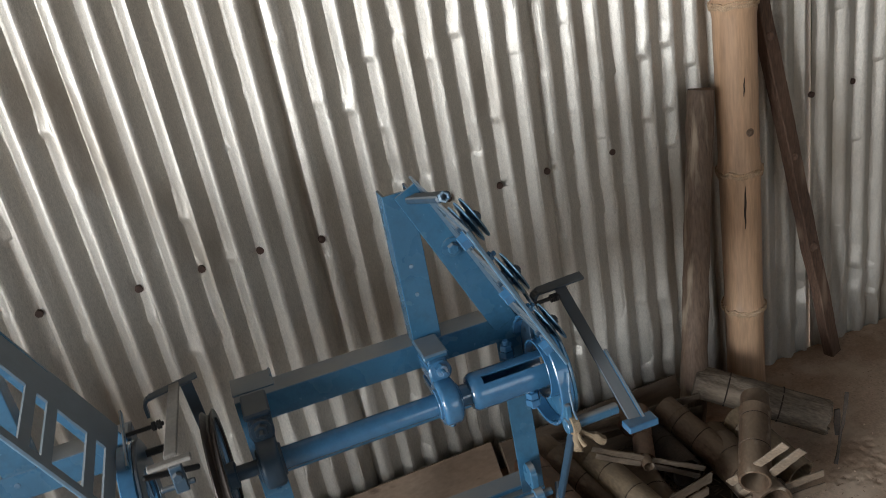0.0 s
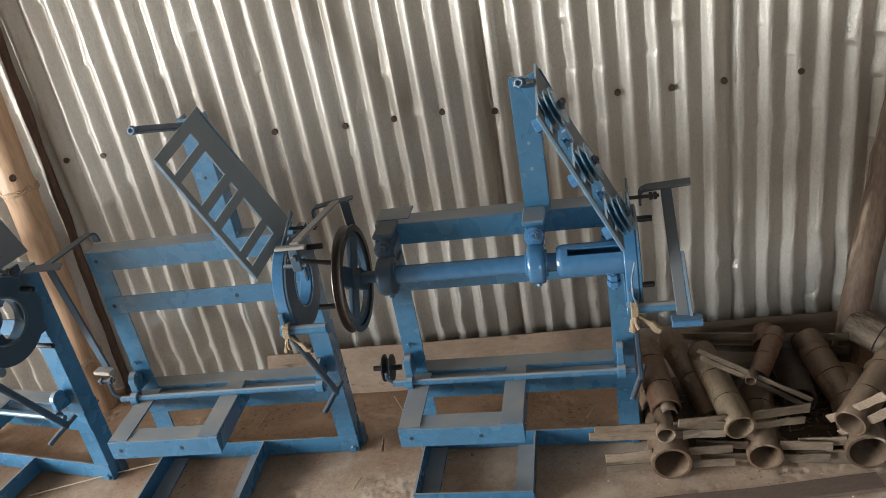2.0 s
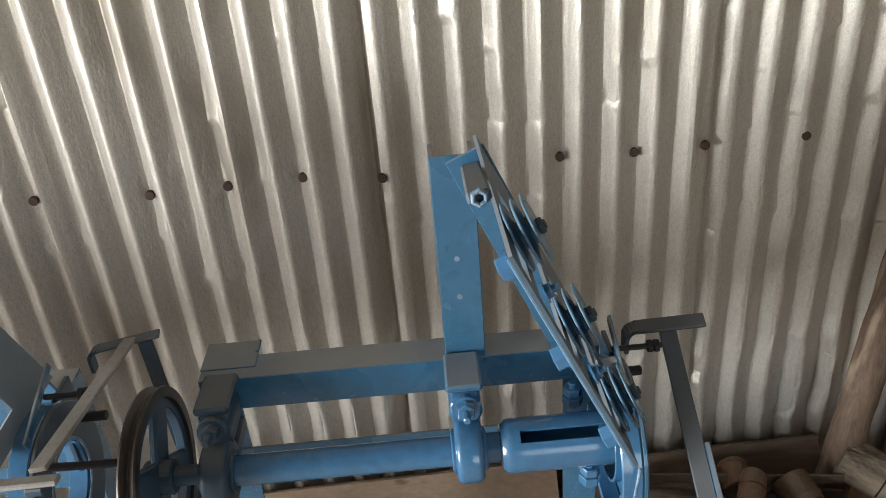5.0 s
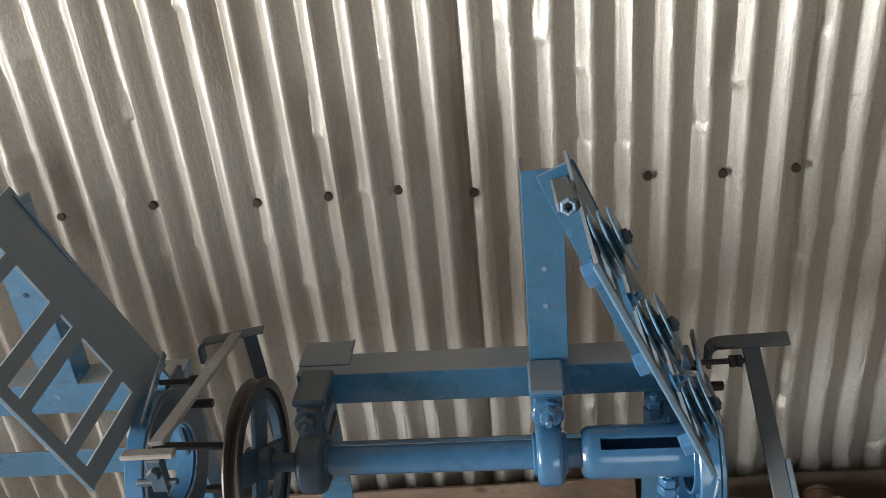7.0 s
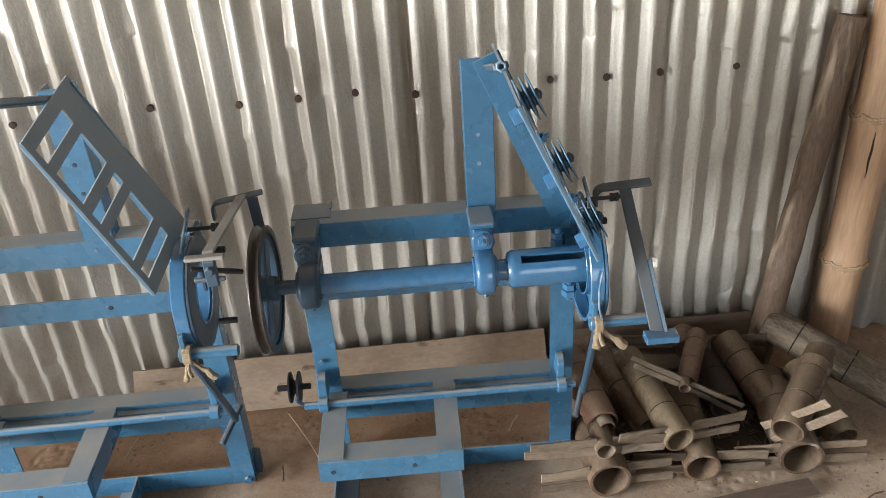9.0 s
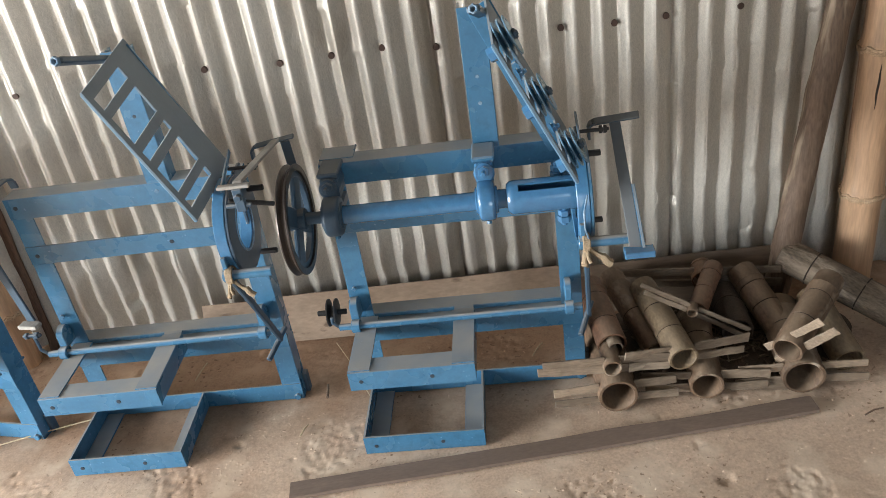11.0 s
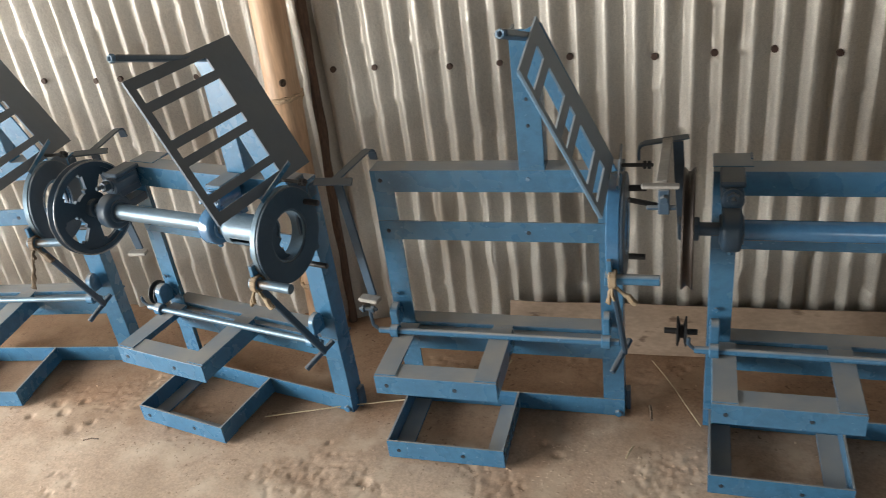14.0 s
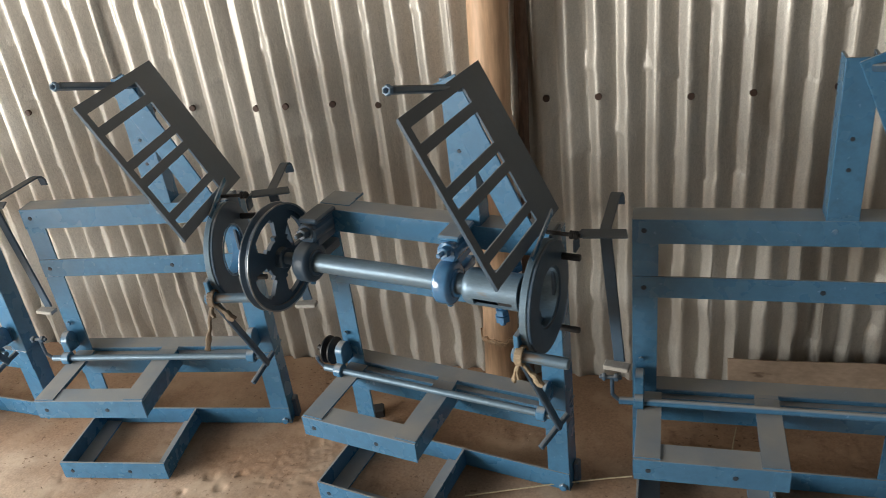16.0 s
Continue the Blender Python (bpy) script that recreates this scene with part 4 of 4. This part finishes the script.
        if late:
            def jaw():
                bm = B()
                rj = random.Random(4)
                rows = []
                for k in range(25):
                    a = radians(95 + 7.5 * k)
                    tooth = 0.058 - 0.042 * math.sin(math.pi * k / 24) + (rj.uniform(-0.008, 0.008) if 0 < k < 24 else 0)
                    rows.append([bm.verts.new((rx - h, sy + r * math.cos(a), sz + r * math.sin(a))) for h, r in ((0.012, tooth), (0.012, 0.063), (0.018, 0.063), (0.018, tooth))])
                for p, q in zip(rows, rows[1:]):
                    for k in range(4):
                        bm.faces.new((p[k], p[(k + 1) % 4], q[(k + 1) % 4], q[k]))
                bm.faces.new(rows[0])
                bm.faces.new(rows[-1])
                return bm
            # the cup is hollow; an added dark plug stands for its inner shade
            L("core", "cup_core", IRON, lambda: rod(B(), (cx1 - 0.05, sy, sz), (cx1 - 0.004, sy, sz), 0.0372, 28, 0.004), "dark plug added for the shade inside the hollow cup", smooth=True)
            L("jaw", "torn_jaw", BLUE_DEEP, jaw, "dark jagged edge inside the ring")
        # small double pulley on a stub
        def small():
            bm = B()
            px, py, pz = -0.062, 0.02, 0.30
            rod(bm, (px - 0.045, py, pz), (px + 0.04, py, pz), 0.008, 12)
            lathe(bm, [(0.014, -0.014), (0.04, -0.013), (0.04, -0.009), (0.018, -0.003), (0.018, 0.003), (0.04, 0.009), (0.04, 0.013), (0.014, 0.014)], (px, py, pz), (px + 1, py, pz), 28)
            return bm
        L("small", "small_pulley", IRON, small, "dark iron double-flanged pulley", smooth=True)
    if pulleys:
        mid = -0.215
        for a in (0.15, 0.525, 0.90):
            c = LAD_A + d * a + Vector((0, mid, 0))
            bm = B()
            k = 0.74
            lathe(bm, [(r, h * k) for r, h in ((0.012, 0.003), (0.042, 0.004), (0.043, 0.007), (0.018, 0.012), (0.018, 0.016), (0.043, 0.021), (0.043, 0.025), (0.018, 0.030), (0.018, 0.034), (0.043, 0.039), (0.042, 0.042), (0.012, 0.043))], c, c + n, 36)
            pu = part("vee_pulley", bm, BLUE, th, "blue double vee-groove pulley bolted to the plate", True)
            for h in (0.004, 0.0215, 0.0385):
                part("pulley_edge", ring(B(), c + n * h * k, c + n * (h * k + 0.003), 0.036, 0.0445, 36, 0.0008), EDGE, pu, "worn pale edge of the pulley")
            bm = B()
            rod(bm, c - n * 0.012, c + n * 0.042, 0.006, 10)
            nut(bm, c + n * 0.032, c + n * 0.039, 0.0115)
            part("pulley_bolt", bm, BLUE_DEEP, pu)
            bm = B()
            e = LAD_A + d * a + Vector((-0.004, -0.27, 0))
            nut(bm, e - n * 0.006, e - n * 0.022, 0.016)
            lathe(bm, [(0.02, 0), (0.02, 0.003)], e - n * 0.0052, e - n, 16)
            part("plate_nut", bm, GLOSS, th)
        for a in (0.34, 0.71):
            c = LAD_A + d * a + Vector((0, -0.235, 0))
            bm = lathe(B(), [(0.014, 0), (0.014, 0.003)], c + n * 0.0005, c + n, 16)
            nut(bm, c + n * 0.002, c + n * 0.012, 0.0105)
            rod(bm, c, c + n * 0.02, 0.005, 10)
            part("plate_bolt", bm, GLOSS, th)
    if not late:
        L("platebolt", "plate_bolt", BLUE, lambda: nut(lathe(B(), [(0.023, 0), (0.023, 0.003)], (0.52, -0.012, 0.975), (0.52, -1, 0.975), 16), (0.52, -0.014, 0.975), (0.52, -0.03, 0.975), 0.012))
    # treadle lever with its handle, each set at another slant
    hl, hr, stem_a, stem_b, foot, second = lever
    dusty = lever is LEV_2
    lv = part("lever", bar(B(), stem_a, stem_b, 0.022 if dusty else 0.026, 0.007, (1, 0, 0.1)), DUSTED if dusty else BLUE_DARK if second or pulleys else BLUE, th, "flat lever arm coated with dust" if dusty else "flat blue lever arm")
    bm = B()
    bar(bm, hl, hr, 0.02 if dusty else 0.03, 0.006, (0, 1, 0.15), 0.002)
    hv, wd = Vector(hl), 0.019 if dusty else 0.028
    bend = [hv + Vector((0.004 - 0.016 * math.sin(a), 0, -0.016 + 0.016 * math.cos(a))) for a in (0.0, 0.4, 0.8, 1.2, 1.57)] + [hv + Vector((-0.012, 0, -0.04))]
    for p, q in zip(bend, bend[1:]):
        bar(bm, p, q, wd, 0.006, (0, 1, 0), 0)
    part("handle", bm, BLUE_DARK, lv)
    bm = B()
    f0 = Vector(foot)
    ped = Vector((0.036, 0.008, 0.004)) if dusty else Vector((0.03, 0.014, 0.006)) if second else Vector((0.033, 0.016, 0.008))
    box(bm, f0 - ped, f0 + ped, 0.002)
    part("pedal", bm, DUSTED if second else GLOSS, lv)
    if dusty:
        bm = B()
        box(bm, f0 + Vector((-0.004, -0.010, -0.058)), f0 + Vector((0.018, 0.004, -0.004)), 0.002)
        nut(bm, f0 + Vector((0.007, -0.010, -0.022)), f0 + Vector((0.007, -0.020, -0.022)), 0.009)
        rod(bm, f0 + Vector((-0.026, -0.003, -0.045)), f0 + Vector((0.03, -0.003, -0.045)), 0.005, 10)
        part("clevis", bm, BLUE_DARK, lv, "bolted clevis hanging under the pedal")
        bm = B()
        rod(bm, (0.675, -0.205, 0.794), (0.767, -0.162, 0.752), 0.006, 10)
        part("threaded_bolt", bm, IRON, th, "long black threaded bolt")
    if pulleys:
        part("lever_strip", bar(B(), Vector(stem_a).lerp(Vector(stem_b), 0.52) + Vector((0.017, -0.003, 0.002)), Vector(stem_b) + Vector((0.017, -0.003, 0.002)), 0.008, 0.006, (1, 0, 0.1)), BLUE, lv)
        bm = B()
        for p, q in zip(((0.650, -0.256, 0.622), (0.640, -0.262, 0.66), (0.640, -0.255, 0.70)), ((0.640, -0.262, 0.66), (0.640, -0.255, 0.70), (0.650, -0.24, 0.735))):
            rod(bm, p, q, 0.0024, 8)
        part("cord", bm, CHALK, th, "pale cord tied to the rag")
    if second:
        bm = bar(B(), second[0], second[1], 0.024, 0.006, (1, 0, 0))
        if late:
            e = Vector(second[1])
            for p, q in ((e, e + Vector((0.002, 0.012, -0.003))), (e + Vector((0.002, 0.012, -0.003)), e + Vector((0.004, 0.019, -0.012))), (e + Vector((0.004, 0.019, -0.012)), e + Vector((0.005, 0.021, -0.034)))):
                bar(bm, p, q, 0.024, 0.006, (1, 0, 0), 0)
        part("hanger", bm, BLUE_DARK, lv)
    th.matrix_basis = pose(x0, y0, 0, 0, 0, yaw)
    return th


LEV_1 = ((0.693, -0.022, 0.815), (0.800, -0.035, 0.827), (0.742, -0.03, 0.82), (0.742, -0.332, 0.632), (0.748, -0.335, 0.632), None)
LEV_2 = ((0.698, 0.024, 0.828), (0.80, 0.034, 0.84), (0.752, 0.035, 0.834), (0.748, -0.315, 0.888), (0.746, -0.337, 0.890), ((0.775, 0.03, 0.83), (0.79, 0.02, 0.60)))
LEV_3 = ((0.712, -0.035, 0.80), (0.80, 0.005, 0.79), (0.752, 0.005, 0.79), (0.772, 0.035, 0.43), (0.768, 0.025, 0.42), ((0.755, -0.01, 0.795), (0.722, 0.20, 0.785)))
machine(0.688, 2.115, -1.0, True, LEV_1, "blue angle-iron machine with drive shaft, flywheel and three pulleys", True, True)
machine(-0.168, 2.127, 0.0, False, LEV_2, "blue angle-iron machine frame with a slotted plate and no shaft", False, False)
machine(-0.958, 2.176, -11.5, True, LEV_3, "blue angle-iron machine with drive shaft and flywheel, turned aslant", late=True)
machine(-1.849, 2.146, 6.4, False, LEV_3, "blue angle-iron machine frame with a slotted plate and no shaft", late=True)
machine(-2.68, 2.19, -4.0, True, LEV_3, "blue angle-iron machine at the end of the row", late=True)
bm = B()
box(bm, (-0.028, -0.02, 0), (0.028, 0.02, 0.03), 0.004)
tagged(part("iron_block", bm, IRON, m=pose(-0.951, 2.284, 0.0, 0, 0, 20)), "small dark iron block lying on the floor", "block")


# ---- bamboo spools heaped on the floor ----
def spool(a, b, r, slats, label, seed, cuts=(0.35, 0.6), mat=None, wide=0.028):
    """A hollow bamboo tube from its open front a to b, with flat slats through it near the front."""
    th = new("bamboo_spool")
    tagged(th, label, "bamboo spool", "heap of bamboo spools")
    a, b = Vector(a), Vector(b)
    dr = (b - a).normalized()
    ln = (b - a).length
    bm = B()
    rg = [(r * 0.80, min(0.12, ln * 0.6)), (r * 0.80, 0.004), (r * 0.84, 0), (r * 0.97, 0), (r, 0.004)]
    for c in cuts:
        rg += [(r, ln * c - 0.002), (r * 0.94, ln * c - 0.001), (r * 0.94, ln * c + 0.001), (r, ln * c + 0.002)]
    rg += [(r * 1.02, ln * 0.8), (r * 1.07, ln * 0.82), (r * 1.0, ln * 0.84), (r * 0.98, ln)]
    lathe(bm, rg, (0, 0, 0), (0, 0, 1), 26)
    for v in bm.verts:
        v.co += noise.noise_vector(v.co * 22 + Vector((seed, 0, 0))) * 0.0022
    part("tube", bm, mat or CANE, th, smooth=True, m=between(a, b)[0])
    for c in cuts:
        part("saw_cut", ring(B(), a + dr * (ln * c - 0.001), a + dr * (ln * c + 0.001), r * 0.9, r * 0.985, 26, 0.0002), NODE, th)
    rnd = random.Random(seed)
    for h, ang, l0, l1 in slats:
        side = dr.cross(Vector((0, 0, 1))).normalized()
        side = -side if side.x < 0 else side
        up = side.cross(dr)
        if up.z < 0:
            up = -up
        s = side * math.cos(radians(ang)) + up * math.sin(radians(ang))
        up = up * math.cos(radians(ang)) - side * math.sin(radians(ang))
        o = a + dr * 0.022 + up * h
        w = math.sqrt(max(r * r - h * h, 1e-6)) * 0.93
        for sg, far in ((-1, l0), (1, l1)):
            if far < w:
                continue
            bm = B()
            tilt = up * rnd.uniform(-0.006, 0.006)
            bar(bm, o + s * sg * w, o + s * sg * far * rnd.uniform(0.93, 1.04) + tilt, wide * rnd.uniform(0.85, 1.1), 0.006, up, 0.0015)
            bmesh.ops.subdivide_edges(bm, edges=[e for e in bm.edges if e.calc_length() > 0.04], cuts=5)
            for v in bm.verts:
                v.co += noise.noise_vector(v.co * 35) * 0.0025
            part("slat", bm, SLAT, th)
    return th


PAIR = ((0.022, 2, 0.17, 0.165), (-0.022, 2, 0.17, 0.165))
spool((1.401, 1.945, 0.056), (1.40, 2.28, 0.056), 0.055, PAIR, "old hollow bamboo spool with slats at the front of the heap", 1)
spool((1.646, 1.965, 0.048), (1.68, 2.28, 0.05), 0.047, PAIR, "old hollow bamboo spool with split slats on the floor", 2)
spool((1.90, 1.953, 0.058), (1.93, 2.27, 0.06), 0.057, PAIR + ((-0.044, 1, 0.19, 0.0),), "old wide bamboo spool with slats ending the heap", 3)
spool((1.392, 1.968, 0.136), (1.39, 2.2, 0.14), 0.026, ((0.014, -1, 0.2, 0.17), (-0.016, -1, 0.2, 0.16)), "thin bamboo spool with long split slats on another", 4)
spool((1.587, 1.985, 0.135), (1.535, 2.30, 0.165), 0.041, ((0.018, -4, 0.16, 0.19), (-0.02, -4, 0.15, 0.18)), "greenish-brown bamboo spool with slats on the heap", 5, (0.3, 0.62), CANE_TAN)
spool((1.85, 1.962, 0.15), (2.045, 2.20, 0.195), 0.041, ((0.022, 50, 0.07, 0.15), (-0.022, 50, 0.08, 0.16)), "grey bamboo spool with two pale slats set askew", 6, (0.36, 0.7), None, 0.022)
spool((1.405, 2.055, 0.15), (1.375, 2.33, 0.17), 0.042, (), "reddish bamboo tube with a smaller tube inside it", 7, (0.3, 0.7), CANE_RED)
spool((1.410, 2.03, 0.155), (1.40, 2.15, 0.16), 0.022, (), "thin bamboo tube stuck in a wider one", 8, cuts=(0.3,))
spool((1.536, 2.09, 0.085), (1.455, 2.40, 0.15), 0.038, (), "brown bamboo tube leaning into the heap", 9, cuts=(0.45,))
spool((1.675, 2.20, 0.135), (1.765, 2.37, 0.165), 0.029, (), "short reddish bamboo tube deep in the heap", 10, (0.4, 0.8), CANE_RED)
spool((1.92, 2.10, 0.048), (1.85, 2.375, 0.135), 0.044, (), "dark bamboo tube lying deep in the heap", 11, (0.5, 0.75))
# shade is put into this tube's colour
spool((1.785, 2.165, 0.066), (1.80, 2.40, 0.064), 0.047, (), "bamboo tube coloured dark for the shade deep in the heap, open end showing", 12, (0.5,), CANE_BLACK)
spool((2.045, 2.02, 0.046), (2.02, 2.26, 0.10), 0.044, (), "brown bamboo tube at the edge of the heap", 15, (0.7,), CANE_TAN)
spool((1.639, 2.118, 0.185), (1.648, 2.155, 0.185), 0.015, ((0.008, -27, 0.16, 0.18), (-0.010, -27, 0.15, 0.17)), "thin bamboo spool with long crossed slats", 13, (), None, 0.016)
spool((1.735, 2.37, 0.115), (1.75, 2.45, 0.115), 0.035, ((0.022, 1, 0.25, 0.24), (-0.022, 1, 0.25, 0.24)), "bamboo spool with slats at the back of the heap", 14, (), CANE_RED)

# split log behind the heap, with two saw cuts
log = new("log")
tagged(log, "grey weathered log with two dark saw cuts", "log")
LA, LB = Vector((1.987, 2.40, 0.166)), Vector((2.25, 2.15, 0.075))
ll = (LB - LA).length
lm = between(LA, LB)[0]
bm = B()
lathe(bm, [(0.040, -0.004)] + [(0.052, ll * k / 40) for k in range(41)] + [(0.044, ll + 0.005)], (0, 0, 0), (0, 0, 1), 48)
top = lm.to_3x3().inverted() @ Vector((0, 0, 1))
for v in bm.verts:
    # split flat along the top, with long ridges of torn bark
    high = v.co.dot(top)
    if high > 0.034:
        v.co -= top * (high - 0.034) * 0.8
    ang = math.atan2(v.co.y, v.co.x)
    rr = 1 + 0.07 * noise.noise((math.cos(ang) * 5, math.sin(ang) * 5, v.co.z * 2.5)) + 0.05 * noise.noise((math.cos(ang) * 13, math.sin(ang) * 13, v.co.z * 9))
    v.co.x *= rr
    v.co.y *= rr
    if v.co.z > ll * 0.9:
        v.co.z += 0.03 * noise.noise((v.co.x * 60, v.co.y * 60, 4))
part("trunk", bm, LOGWOOD, log, smooth=True, m=lm)
for k in (0.25, 0.66):
    part("saw_cut", ring(B(), (0, 0, ll * k - 0.002), (0, 0, ll * k + 0.002), 0.03, 0.0535, 28, 0.0004), NODE, log, m=lm)

bm = B()
for p, q, w in (((2.19, 2.045, 0.0), (2.277, 2.098, 0.182), 0.008), ((2.262, 2.115, 0.03), (2.272, 2.13, 0.105), 0.016)):
    bar(bm, p, q, w, 0.006, (1, -0.4, 0), 0)
bmesh.ops.subdivide_edges(bm, edges=[e for e in bm.edges if e.calc_length() > 0.04], cuts=6)
for v in bm.verts:
    v.co += noise.noise_vector(v.co * 30) * 0.006
part("bark_strip", bm, CANE_BLACK, log, "dark torn bark strips at the broken end")

# straw and grit
def strand(pts, r, name, mat, label, cat):
    bm = B()
    for p, q in zip(pts, pts[1:]):
        lathe(bm, [(r, 0), (r, (Vector(q) - Vector(p)).length)], p, q, 6)
    return tagged(part(name, bm, mat), label, cat)


strand([(-0.60, 1.987, 0.006), (-0.50, 2.016, 0.009), (-0.36, 2.058, 0.012), (-0.24, 2.092, 0.012), (-0.17, 2.106, 0.016)], 0.0022, "straw", STRAW, "long pale straw lying on the floor between machines", "straw")
strand([(0.543, 2.385, 0.004), (0.575, 2.325, 0.007), (0.613, 2.254, 0.006), (0.65, 2.17, 0.008), (0.683, 2.105, 0.004)], 0.0013, "straw", STRAW, "thin dry straw lying on the brown soil", "straw")
strand([(0.544, 2.172, 0.006), (0.549, 2.14, 0.009), (0.551, 2.112, 0.006)], 0.0045, "twig", WOOD, "short pale stick lying on the floor", "twig")
for k, (x, y, a, ln) in enumerate(((0.50, 1.98, 70, 0.05), (2.05, 1.86, 20, 0.06), (1.2, 2.25, 60, 0.07), (-1.12, 1.82, 15, 0.05), (0.1, 2.3, 80, 0.09))):
    c, q = math.cos(radians(a)) * ln / 2, math.sin(radians(a)) * ln / 2
    strand([(x - c, y - q, 0.004), (x, y + 0.004, 0.006), (x + c, y + q, 0.004)], 0.0022, "twig", WOOD if k % 2 else STRAW, "small dry twig lying on the dusty floor", "twig")
bm = B()
rnd = random.Random(9)
for _ in range(900):
    x, y = rnd.uniform(-2.4, 2.5), rnd.uniform(1.35, 2.35)
    s = rnd.uniform(0.0008, 0.0026)
    bmesh.ops.create_icosphere(bm, subdivisions=1, radius=s, matrix=pose(x, y, s * 0.3 + 0.001, rnd.uniform(0, 90), 0, rnd.uniform(0, 360)) @ Matrix.Diagonal((1, 1.6, 0.6, 1)))
tagged(part("grit", bm, EARTH), "small crumbs of earth and grit on the floor", "grit", kind="stuff")

# splinters under the heap, on dirt whose dark colour also holds the heap's shade
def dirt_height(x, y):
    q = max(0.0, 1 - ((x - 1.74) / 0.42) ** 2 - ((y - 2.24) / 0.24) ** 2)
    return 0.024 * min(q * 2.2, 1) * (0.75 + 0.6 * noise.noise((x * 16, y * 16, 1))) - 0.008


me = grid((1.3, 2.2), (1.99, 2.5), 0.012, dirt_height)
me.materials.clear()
me.materials.append(DIRT_SHADE)
tagged(new("dirt", me), "dark dirt and fibre under the bamboo heap, shade put into its colour", "dirt", kind="stuff")
bm = B()
for _ in range(500):
    x, y = rnd.gauss(1.74, 0.17), rnd.gauss(2.22, 0.09)
    if not (1.38 < x < 2.02 and 2.05 < y < 2.42):
        continue
    a, ln, wd = rnd.uniform(0, 180), rnd.uniform(0.01, 0.05), rnd.uniform(0.002, 0.006)
    box(bm, (-ln / 2, -wd / 2, 0), (ln / 2, wd / 2, 0.003), 0, pose(x, y, dirt_height(x, y) + 0.003, rnd.uniform(-14, 14), rnd.uniform(-14, 14), a))
tagged(part("splinters", bm, CANE), "dark bamboo splinters under the heap", "litter", kind="stuff")

# flakes of broken crust, lying in clusters
bm = B()
for cx, cy, spread, count in ((-0.05, 1.95, 0.10, 70), (0.42, 1.96, 0.10, 95), (0.33, 1.86, 0.07, 80), (1.35, 1.66, 0.14, 90), (2.05, 1.72, 0.16, 60), (-1.45, 1.85, 0.15, 90), (-1.0, 1.75, 0.14, 80),
                              (0.9, 1.60, 0.18, 60), (-0.45, 2.2, 0.12, 40), (0.2, 2.25, 0.12, 40), (-2.1, 1.8, 0.15, 50), (0.55, 1.62, 0.15, 60), (1.0, 2.22, 0.12, 30), (-1.5, 1.8, 0.6, 420), (0.2, 1.8, 0.6, 420), (1.6, 1.65, 0.5, 360)):
    for _ in range(count):
        x, y = rnd.gauss(cx, spread), rnd.gauss(cy, spread * 0.6)
        r, k = rnd.uniform(0.0012, 0.0046 if count < 100 else 0.003), rnd.choice((5, 6, 7))
        if not 1.2 < y < 2.5:
            continue
        z = ground_height(x, y)
        m = pose(x, y, z, rnd.uniform(-12, 12), rnd.uniform(-12, 12), rnd.uniform(0, 360))
        rr = [r * rnd.uniform(0.6, 1.2) for _ in range(k)]
        lo, hi = ([bm.verts.new(m @ Vector((q * f * math.cos(6.283 * i / k), q * f * math.sin(6.283 * i / k), h))) for i, q in enumerate(rr)] for f, h in ((1.15, -0.001), (0.8, r * 0.2)))
        bm.faces.new(hi)
        for i in range(k):
            bm.faces.new((lo[i], lo[(i + 1) % k], hi[(i + 1) % k], hi[i]))
tagged(part("crust_flakes", bm, EARTH), "flakes of broken earth crust strewn on the floor", "flakes", kind="stuff")
